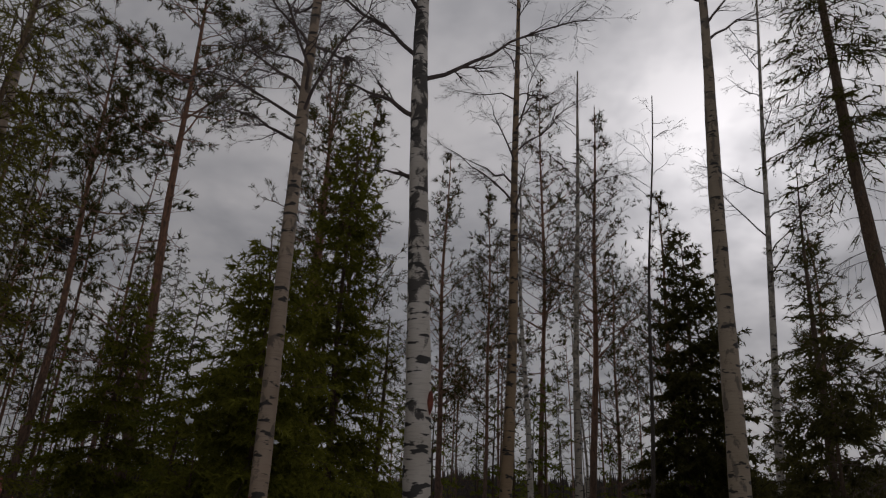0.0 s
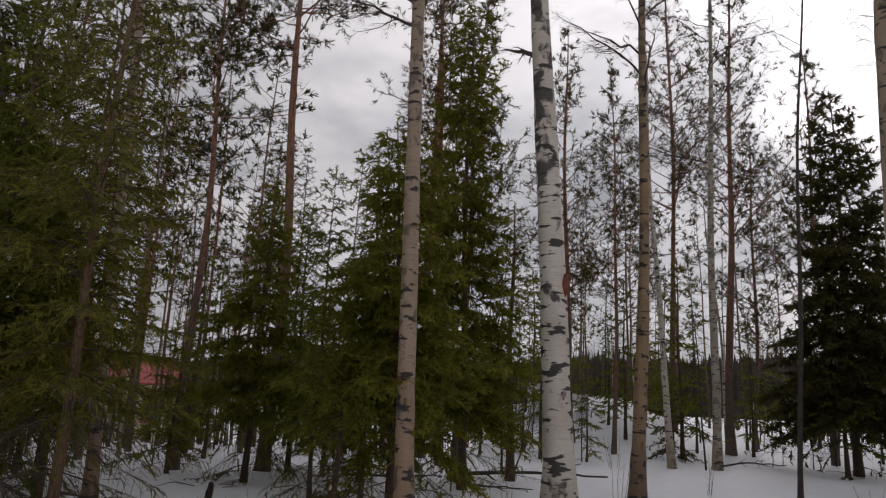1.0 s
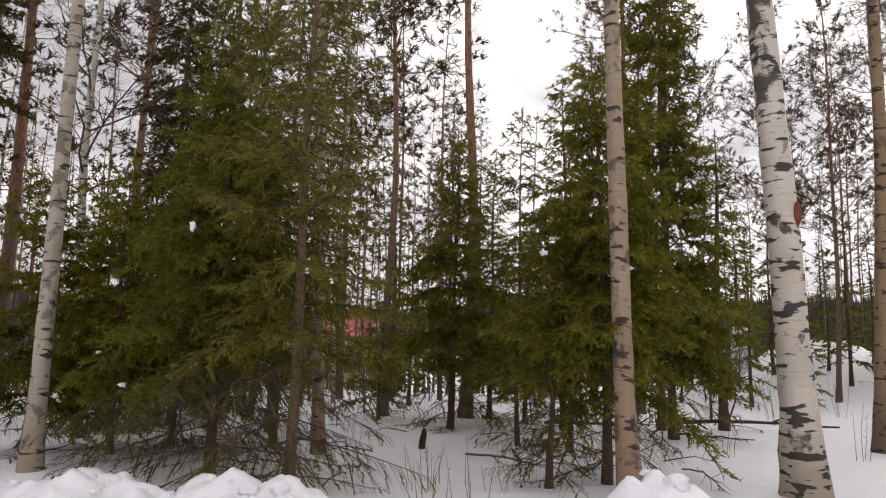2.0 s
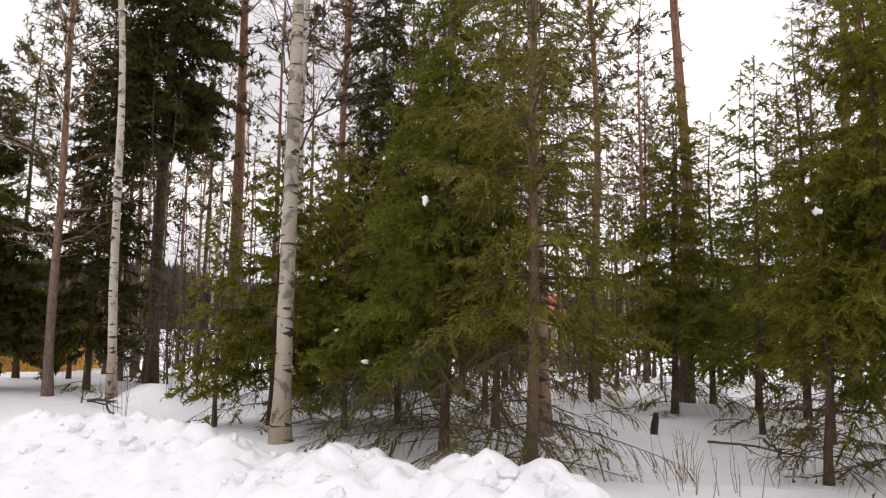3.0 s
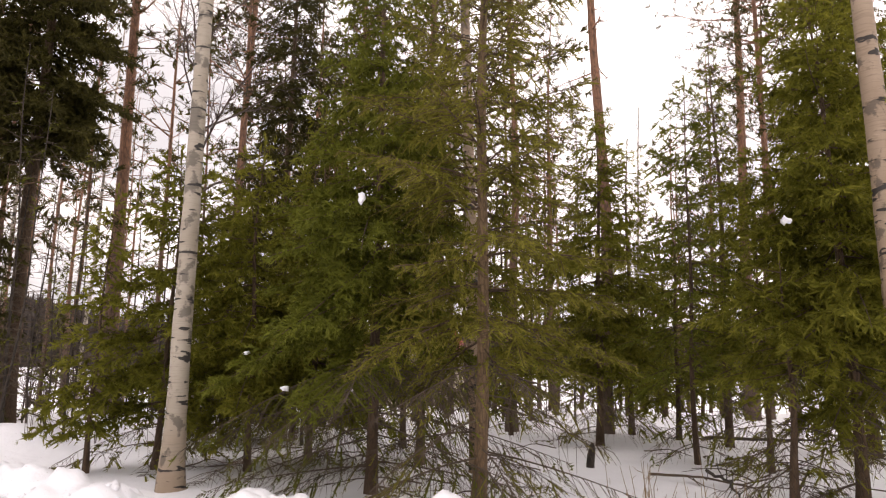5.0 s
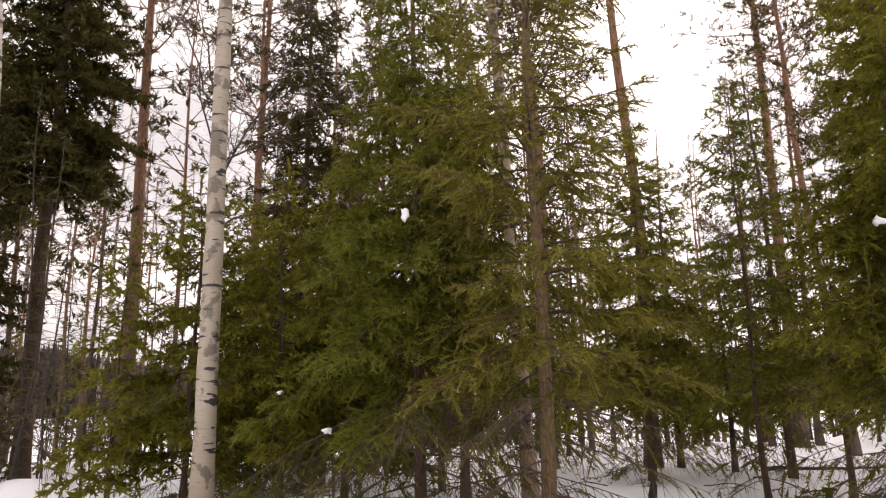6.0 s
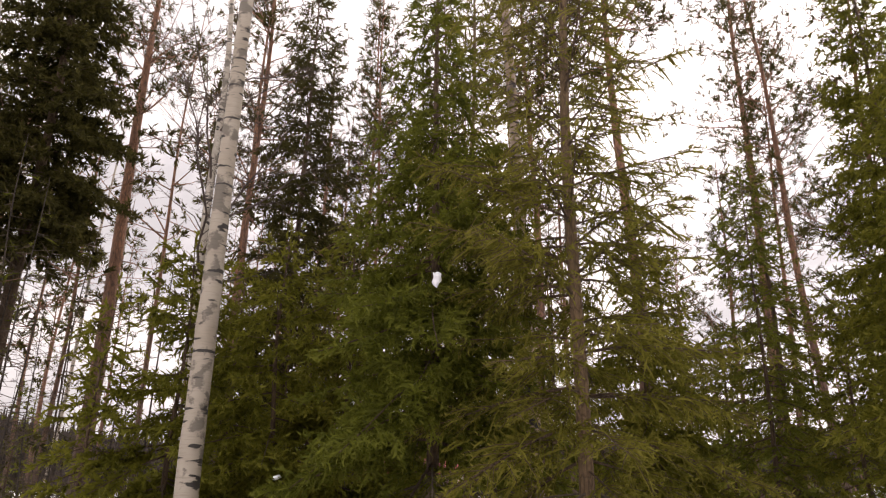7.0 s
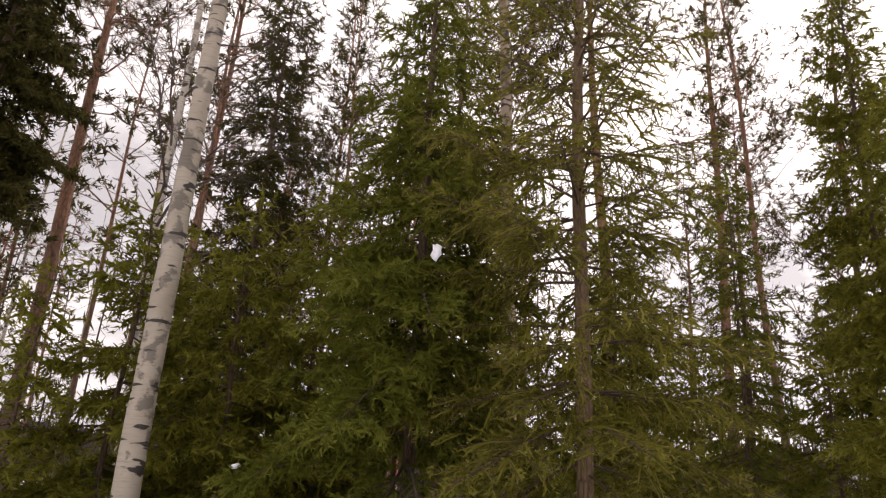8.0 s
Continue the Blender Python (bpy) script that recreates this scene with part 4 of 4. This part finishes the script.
def pole_tree(H, dia, seed, green):
    """A starved young spruce: a thin pole with short dead side twigs and a wisp of green at its tip."""
    rng = np.random.default_rng(seed)
    root = root_at("thin_sapling", 0, 0, 0.0, "thin dark starved sapling with short bare twigs", "tree", "saplings in the thicket")
    p = stem_line(H, (rng.normal() * 0.02, rng.normal() * 0.02), 0.05, rng)
    trunk(root, p, dia, DARK_BARK, rng, 5, 0.15)
    wd, leaf = Wood(), Needles()
    for k in range(int(9 * H)):
        z = rng.uniform(0.12, 0.98) * H
        a, L = rng.random() * 6.28, rng.uniform(0.3, 1.2) * (1.15 - z / H) + 0.1
        b = on_stem(p, z)
        e = b + np.array([math.cos(a) * L, math.sin(a) * L, L * rng.normal() * 0.35])
        wd.tube([b, e], [0.009, 0.003], 3)
        m = b + (e - b) * rng.uniform(0.3, 0.9)
        wd.tube([m, m + rng.normal(size=3) * 0.3 * L], [0.006, 0.002], 3)
        if rng.random() < green * (z / H) ** 1.5:
            leaf.twig(b + (e - b) * 0.3, (e - b) / np.linalg.norm(e - b), L * 0.8)
    stuff(wd.link("branchwork", DEAD_TWIG, root))
    if leaf.p:
        leaf.link("crown", SPRUCE_DEEP, root, rng, 0.03, 0.07, 0.022, 0.03)
    return root


def thicket():
    """Crowded thin stems between the larger trees."""
    rng = np.random.default_rng(78)
    kinds = [pole_tree(H, d, 400 + k, g) for k, (H, d, g) in enumerate([(7.5, 0.065, 0.5), (5.5, 0.05, 0.3), (9.0, 0.08, 0.9), (4.0, 0.04, 0.0)])]
    used = set()
    for az0, az1, d0, d1, number in ((38, 66, 12, 26, 36), (18, 38, 15, 30, 22), (-22, 12, 17, 32, 26)):
        for k in range(number):
            a, dist = radians(rng.uniform(az0, az1)), math.sqrt(rng.uniform(d0 * d0, d1 * d1))
            x, y, kind, size = -math.sin(a) * dist, math.cos(a) * dist, int(rng.integers(0, 4)), rng.uniform(0.6, 1.0)
            m = pose(x, y, float(ground(x, y)), 0, 0, rng.uniform(0, 360)) @ Matrix.Diagonal((size, size, size, 1))
            if kind in used:
                copy_thing(kinds[kind], m)
            else:
                used.add(kind)
                kinds[kind].matrix_basis = m


thicket()


# ---- small things in the wood ----
def blob(rng, r, squash=0.8, rough=0.55, cuts=2):
    bm = bmesh.new()
    bmesh.ops.create_icosphere(bm, subdivisions=cuts, radius=r)
    off = Vector(rng.uniform(-50, 50, 3))
    for v in bm.verts:
        d = v.co.normalized()
        v.co = d * r * (1 + rough * noise.noise(d * 1.8 + off) + rough * 0.5 * noise.noise(d * 4.5 + off))
        v.co.z *= squash
    return bm


def loose(name, bm, mat, at, label, category, group="", smooth=True, turn=0.0):
    me = bpy.data.meshes.new(name)
    bm.to_mesh(me)
    bm.free()
    me.materials.append(mat)
    if smooth:
        me.polygons.foreach_set("use_smooth", np.ones(len(me.polygons), dtype=bool))
    ob = new(name, me)
    ob.location, ob.rotation_euler = at, (0, 0, turn)
    return tagged(ob, label, category, group)


srng = np.random.default_rng(9)
for at, r, sq in [((-5.43, 5.30, 2.54), 0.027, 1.3), ((-2.50, 7.14, 2.42), 0.035, 0.9), ((-6.0, 5.15, 1.02), 0.03, 0.6), ((-6.9, 5.6, 1.3), 0.028, 0.6), ((-1.7, 7.6, 2.30), 0.028, 0.8), ((-2.35, 11.9, 3.4), 0.06, 0.8)]:
    loose("snow_clump", blob(srng, r, sq, 1.1), SNOW, at, "small white snow clump caught on spruce twigs", "snow", "snow clumps on twigs")

def snow_top(x, y):
    """Height of the lumpy snow mesh at a place."""
    i, j = int(np.clip(np.searchsorted(ys, y), 1, ny - 1)), int(np.clip(np.searchsorted(xs, x), 1, nx - 1))
    return float(gz[i - 1:i + 1, j - 1:j + 1].mean())


# clods thrown up on the bank
for k in range(150):
    x = srng.uniform(-9.8, -0.6)
    line = float(np.interp(x, BANK[:, 0], BANK[:, 1]))
    if -3.0 < x < -2.1:
        continue
    y = line + srng.normal() * 0.35 - 0.15
    r = 0.02 + 0.07 * srng.random() ** 2
    loose("snow_clod", blob(srng, r, srng.uniform(0.55, 0.85), 0.6, 3 if r > 0.05 else 2), SNOW, (x, y, snow_top(x, y) + r * 0.05), "lump of crusted white snow on the bank", "snow", "snow clods on the bank", turn=srng.uniform(0, 6))

# cut blocks of snow on the far heap
for x, y, sx, h in [(-0.98, 26.2, 0.55, 0.95), (-1.9, 26.4, 0.8, 0.5), (0.6, 26.0, 0.45, 0.35)]:
    bm = bmesh.new()
    bmesh.ops.create_cube(bm, size=1.0)
    bmesh.ops.subdivide_edges(bm, edges=bm.edges[:], cuts=3, use_grid_fill=True)
    for v in bm.verts:
        v.co += Vector(srng.normal(size=3)) * 0.035
        v.co = Vector((v.co.x * sx, v.co.y * 0.6, v.co.z * h * (1.4)))
    loose("snow_block", bm, SNOW, (x, y, float(ground(x, y)) + h * 0.35), "upright cut block of snow on the heap", "snow", "snow blocks on the heap", turn=0.3)


def stump(x, y):
    rng = np.random.default_rng(3)
    root = root_at("tree_stump", x, y, label="small black charred stump with broken top in snow", category="stump")
    wd = Wood()
    wd.tube([(0, 0, -0.1), (0.0, 0, 0.05), (0.015, 0.0, 0.15), (0.03, 0, 0.25)], [0.060, 0.050, 0.045, 0.04], 9, 1 + 0.1 * rng.normal(size=(4, 9)))
    wd.link("stem", STUMP_WOOD, root, smooth=False)
    bm = bmesh.new()
    bmesh.ops.create_cone(bm, cap_ends=True, segments=9, radius1=0.04, radius2=0.024, depth=0.05)
    for v in bm.verts:
        v.co += Vector((0.03, 0, 0.265)) + Vector(rng.normal(size=3)) * 0.008
    part("broken_top", bm, STUMP_WOOD, root)


stump(-4.97, 9.55)


def stick(points, r, mat, name, label, category="branch", twigs=4, seed=0, group=""):
    """A fallen branch: a bent stem with a few side twigs."""
    rng = np.random.default_rng(seed)
    pts = np.array(points, float)
    base = pts[0].copy()
    root = root_at(name, base[0], base[1], float(base[2]), label=label, category=category, group=group)
    t = np.linspace(0, 1, 10)
    q = np.stack([np.interp(t, np.linspace(0, 1, len(pts)), pts[:, i]) for i in range(3)], 1) - base
    L = np.linalg.norm(q[-1])
    q += rng.normal(size=q.shape) * 0.012 * L * np.array([1, 1, 0.5])
    wd = Wood()
    wd.tube(q, r * (1 - 0.6 * t), 6)
    wd.link("stem", mat, root)
    for k in range(twigs):
        i = rng.integers(2, 9)
        d = (q[i] - q[i - 1]) / np.linalg.norm(q[i] - q[i - 1]) + rng.normal(size=3) * 0.6
        tw = Wood()
        e = q[i] + d * L * rng.uniform(0.1, 0.25)
        tw.tube([q[i], (q[i] + e) / 2 + rng.normal(size=3) * 0.02 * L, e], [r * 0.4, r * 0.3, r * 0.12], 4)
        tw.link("side_twig", mat, root)


def g3(x, y, up):
    return (x, y, float(ground(x, y)) + up)


stick([g3(-2.2, 14.6, 0.10), g3(-0.9, 15.2, 0.16), g3(0.9, 15.9, 0.12)], 0.05, DARK_BARK, "fallen_log", "dark thin fallen log lying on snow", "log", 3, 1)
stick([g3(-4.3, 13.6, 0.06), g3(-3.2, 14.0, 0.10), g3(-2.4, 14.3, 0.08)], 0.035, DARK_BARK, "fallen_log", "dark thin fallen log lying on snow", "log", 3, 2)
stick([g3(-4.2, 9.3, 0.04), g3(-3.6, 9.0, 0.09), g3(-3.0, 8.7, 0.05)], 0.018, DEAD_TWIG, "fallen_branch", "bare dead branch lying on snow", "branch", 6, 3, "fallen branches")
stick([g3(-3.6, 9.6, 0.05), g3(-3.3, 8.9, 0.08), g3(-3.1, 8.3, 0.04)], 0.02, DARK_BARK, "fallen_branch", "bare dead branch lying on snow", "branch", 6, 4, "fallen branches")
stick([g3(-1.4, 9.5, 0.04), g3(-1.1, 8.9, 0.12), g3(-0.9, 8.4, 0.03)], 0.012, DEAD_TWIG, "fallen_branch", "bare dead branch lying on snow", "branch", 8, 5, "fallen branches")
stick([g3(-1.9, 13.4, 0.05), g3(-1.2, 13.2, 0.08), g3(-0.6, 13.3, 0.04)], 0.022, DARK_BARK, "fallen_branch", "bare dead branch lying on snow", "branch", 6, 6, "fallen branches")
stick([g3(4.1, 20.4, 0.04), g3(5.0, 20.8, 0.16), g3(6.0, 21.0, 0.1)], 0.03, DARK_BARK, "fallen_branch", "dark bent branch lying on snow", "branch", 6, 7, "fallen branches")
stick([g3(-12.3, 5.5, 0.06), g3(-11.6, 5.4, 0.16), g3(-11.0, 5.2, 0.05)], 0.03, DARK_BARK, "fallen_branch", "dark bent branch lying on snow", "branch", 8, 8, "fallen branches")
for k in range(34):
    a, b = srng.uniform(-10.5, -1.5), srng.uniform(6.3, 11.5)
    d = srng.uniform(0, 6.28)
    L = srng.uniform(0.4, 1.1)
    stick([g3(a, b, 0.03), g3(a + 0.5 * L * math.cos(d), b + 0.5 * L * math.sin(d), 0.10), g3(a + L * math.cos(d), b + L * math.sin(d), 0.03)], 0.009, DEAD_TWIG,
          "fallen_branch", "thin bare twig lying on snow", "branch", 5, 20 + k, "fallen branches")


def shrub(x, y, H, stems, seed, mat, label):
    """Thin leafless shoots from one root."""
    rng = np.random.default_rng(seed)
    root = root_at("bare_shrub", x, y, label=label, category="shrub", group="bare shoots in the snow")
    for k in range(stems):
        a = rng.random() * 6.28
        b = np.array([math.cos(a), math.sin(a), 0]) * rng.uniform(0, 0.25)
        h = H * rng.uniform(0.5, 1.1)
        tip = b + np.array([math.cos(a) * 0.2 * h, math.sin(a) * 0.2 * h, h])
        wd = Wood()
        wd.tube([b - np.array([0, 0, 0.05]), b + (tip - b) * 0.5 + rng.normal(size=3) * 0.02, tip], [0.004, 0.0032, 0.0015], 4)
        for e in range(int(3 * H)):
            s = rng.uniform(0.3, 0.9)
            p0 = b + (tip - b) * s
            p1 = p0 + np.array([rng.normal() * 0.25, rng.normal() * 0.25, 0.35]) * h * 0.35
            wd.tube([p0, (p0 + p1) / 2 + rng.normal(size=3) * 0.01, p1], [0.0026, 0.002, 0.001], 3)
        wd.link("shoot", mat, root)


for k, (x, y, H, n) in enumerate([(-3.4, 6.5, 0.5, 6), (-3.1, 6.8, 0.55, 5), (-3.6, 6.9, 0.45, 6), (-3.8, 7.4, 0.4, 5), (-2.9, 7.3, 0.4, 4), (0.75, 12.2, 0.9, 4), (-1.0, 11.5, 0.5, 5), (1.3, 19.2, 0.9, 5), (-0.2, 16.5, 1.2, 6), (6.9, 29.0, 1.0, 5),
                                  (-10.6, 5.2, 0.8, 7), (-11.4, 6.3, 1.1, 8), (-13.2, 6.6, 1.3, 8), (-9.8, 7.4, 1.0, 6), (-12.0, 7.6, 1.5, 8), (2.6, 14.5, 0.7, 5), (4.6, 12.0, 0.5, 4), (-14.4, 8.8, 1.8, 8), (-11.2, 9.0, 1.6, 8), (-16.5, 10.2, 2.0, 8)]):
    shrub(x, y, H, n, 300 + k, STRAW if H < 0.6 else BIRCH_TWIG, "thin dry leafless shoots standing in snow")


def brush_belt():
    """Leafless bushes along the shore, a few kinds copied."""
    rng = np.random.default_rng(79)
    kinds = []
    for k in range(3):
        root = root_at("shore_bush", 0, 0, 0.0, "bare grey-brown bush on the snowy shore", "bush", "bushes along the shore")
        wd = Wood()
        for q in range(26):
            a, h = rng.random() * 6.28, rng.uniform(1.2, 3.0)
            tip = np.array([math.cos(a), math.sin(a), 0]) * rng.uniform(0.2, 1.1) + np.array([0, 0, h])
            mid = tip * np.array([0.35, 0.35, 0.5]) + rng.normal(size=3) * 0.06
            wd.tube([(0, 0, -0.1), mid, tip], [0.016, 0.011, 0.004], 3)
            for e in range(4):
                p0 = mid + (tip - mid) * rng.uniform(0, 0.8)
                wd.tube([p0, p0 + np.array([rng.normal() * 0.3, rng.normal() * 0.3, 0.5]) * rng.uniform(0.4, 0.9)], [0.007, 0.003], 3)
        stuff(wd.link("branchwork", BIRCH_TWIG, root))
        kinds.append(root)
    for k in range(84):
        a, dist = radians(rng.uniform(28, 72) if k < 66 else rng.uniform(-20, 12)), rng.uniform(21, 40)
        x, y = -math.sin(a) * dist, math.cos(a) * dist
        size = rng.uniform(0.6, 1.15)
        m = pose(x, y, float(ground(x, y)), 0, 0, rng.uniform(0, 360)) @ Matrix.Diagonal((size, size, size, 1))
        if k < 3:
            kinds[k].matrix_basis = m
        else:
            copy_thing(kinds[k % 3], m)


brush_belt()


# ---- loose bark on two birches ----
def bark_flap(owner_name, x, y, z, w0, h0, turn, mat, label):
    rng = np.random.default_rng(8)
    bm = bmesh.new()
    bmesh.ops.create_icosphere(bm, subdivisions=2, radius=0.5)
    for v in bm.verts:
        v.co = Vector((v.co.x * w0, v.co.y * 0.05, v.co.z * h0 * (1 + 0.25 * noise.noise(v.co * 6)))) + Vector(rng.normal(size=3)) * 0.004
    ob = loose(owner_name, bm, mat, (x, y, z), label, "bark", turn=turn)
    return ob


bark_flap("torn_bark", -0.078, 8.66, 2.975, 0.08, 0.30, 0.5, PEEL, "rust red flap of torn bark on a white birch")
bark_flap("bark_wound", -1.80, 7.318, 1.70, 0.10, 0.09, 0.2, PEEL, "red-brown wound in the bark of a birch")


# ---- houses beyond the wood ----
def house(name, right, back, width, depth, z0, eave, ridge, wall_mat, roof_mat, label, windows=2, hip=0.0, trim=TRIM_WHITE):
    """A gabled house. right: the near right corner; back: the direction that the walls run away in, in degrees."""
    a = radians(back)
    away = Vector((math.cos(a), math.sin(a), 0))
    left = Vector((-math.sin(a), math.cos(a), 0))
    root = new(name)
    root.matrix_basis = Matrix.Translation((right[0], right[1], z0)) @ Matrix(((left.x, away.x, 0, 0), (left.y, away.y, 0, 0), (0, 0, 1, 0), (0, 0, 0, 1)))
    tagged(root, label, "house")

    def box(nm, lo, hi, mat, parent):
        bm = bmesh.new()
        bmesh.ops.create_cube(bm, size=1.0)
        for v in bm.verts:
            v.co = Vector([lo[i] + (hi[i] - lo[i]) * (v.co[i] + 0.5) for i in range(3)])
        return part(nm, bm, mat, parent)

    e, r = eave - z0, ridge - z0
    bm = bmesh.new()
    pts = [(0, 0, 0), (width, 0, 0), (width, depth, 0), (0, depth, 0), (0, 0, e), (width, 0, e), (width, depth, e), (0, depth, e), (hip, depth / 2, r - 0.1), (width - hip, depth / 2, r - 0.1)]
    vs = [bm.verts.new(p) for p in pts]
    for f in [(0, 1, 5, 4), (2, 3, 7, 6), (1, 2, 6, 9, 5), (3, 0, 4, 8, 7)]:
        bm.faces.new([vs[i] for i in f])
    wall = part("wall", bm, wall_mat, root)
    o = 0.35
    for nm, y0, y1 in (("roof_slope", -o, depth / 2), ("roof_slope", depth + o, depth / 2)):
        bm = bmesh.new()
        low = e - 0.12
        q = [(-o, y0, low), (width + o, y0, low), (width + o - hip, y1, r), (-o + hip, y1, r)]
        lo_v = [bm.verts.new(p) for p in q]
        hi_v = [bm.verts.new((p[0], p[1], p[2] + 0.1)) for p in q]
        bm.faces.new(lo_v), bm.faces.new(hi_v)
        for i in range(4):
            bm.faces.new((lo_v[i], lo_v[(i + 1) % 4], hi_v[(i + 1) % 4], hi_v[i]))
        slope = part(nm, bm, roof_mat, root)
        for k in range(int(width / 0.45)):
            t = (k + 0.5) / int(width / 0.45)
            bm = bmesh.new()
            xa, xb = -o + t * (width + 2 * o), hip - o + t * (width + 2 * o - 2 * hip)
            for dx, dz in ((-0.03, 0.1), (0.03, 0.1), (0.0, 0.15)):
                bm.verts.new((xa + dx, y0, low + dz)), bm.verts.new((xb + dx, y1, r + dz))
            bm.verts.ensure_lookup_table()
            v = bm.verts
            for f in [(0, 1, 5, 4), (4, 5, 3, 2), (2, 3, 1, 0)]:
                bm.faces.new([v[i] for i in f])
            part("roof_seam", bm, roof_mat, slope)
    for k in range(windows):
        x0 = width * (k + 0.5) / windows - 0.5
        win = box("window", (x0 - 0.08, -0.05, e * 0.42), (x0 + 1.08, 0.0, e * 0.85), trim, root)
        box("pane", (x0, -0.07, e * 0.45), (x0 + 0.48, -0.052, e * 0.82), PANE_DARK, win)
        box("pane", (x0 + 0.52, -0.07, e * 0.45), (x0 + 1.0, -0.052, e * 0.82), PANE_DARK, win)
    for x0 in (0.0, width):
        box("corner_board", (x0 - 0.06, -0.03, 0), (x0 + 0.06, 0.03, e), trim, root)
    return root


house("house", (-22.9, 40.0), 121, 6.5, 5.5, -2.0, 2.1, 3.75, WALL_CREAM, ROOF_RED, "small cream house with a red ribbed roof", 2, 1.2, WALL_RED)
house("shed", (-23.4, 9.6), 140, 8.5, 4.0, -1.1, 0.55, 1.5, WALL_OCHRE, ROOF_WINE, "low ochre shed with a dark red roof", 0, 0.0, WALL_OCHRE)
house("house", (-88.0, 27.0), 165, 12.0, 8.0, -2.2, 3.2, 6.2, WALL_RED, SNOW, "far red house with a snow-covered roof", 3)


def marker_post(x, y):
    root = root_at("marker_post", x, y, label="thin grey marker post with a small white plate", category="post")
    wd = Wood()
    wd.tube([(0, 0, -0.2), (0, 0, 0.7), (0.01, 0, 1.45)], [0.03, 0.03, 0.028], 8)
    wd.link("pole", POST_GREY, root)
    bm = bmesh.new()
    bmesh.ops.create_cube(bm, size=1.0)
    for v in bm.verts:
        v.co = Vector((v.co.x * 0.22, v.co.y * 0.02 - 0.04, v.co.z * 0.3 + 1.25))
    part("plate", bm, TRIM_WHITE, root)


marker_post(8.4, 33.0)


def twig_ball(x, y, z):
    """A dark tangle of twigs against a pine stem."""
    rng = np.random.default_rng(4)
    root = root_at("bird_nest", x, y, z, "dark ball of twigs on a pine stem", "nest")
    wd = Wood()
    for k in range(90):
        a, b = rng.normal(size=3), rng.normal(size=3)
        a, b = a / np.linalg.norm(a) * 0.13, b / np.linalg.norm(b) * 0.13
        wd.tube([a, (a + b) * 0.62, b], [0.004, 0.006, 0.004], 3)
    stuff(wd.link("twig_tangle", DARK_BARK, root))


twig_ball(-7.80, 13.22, 6.70)
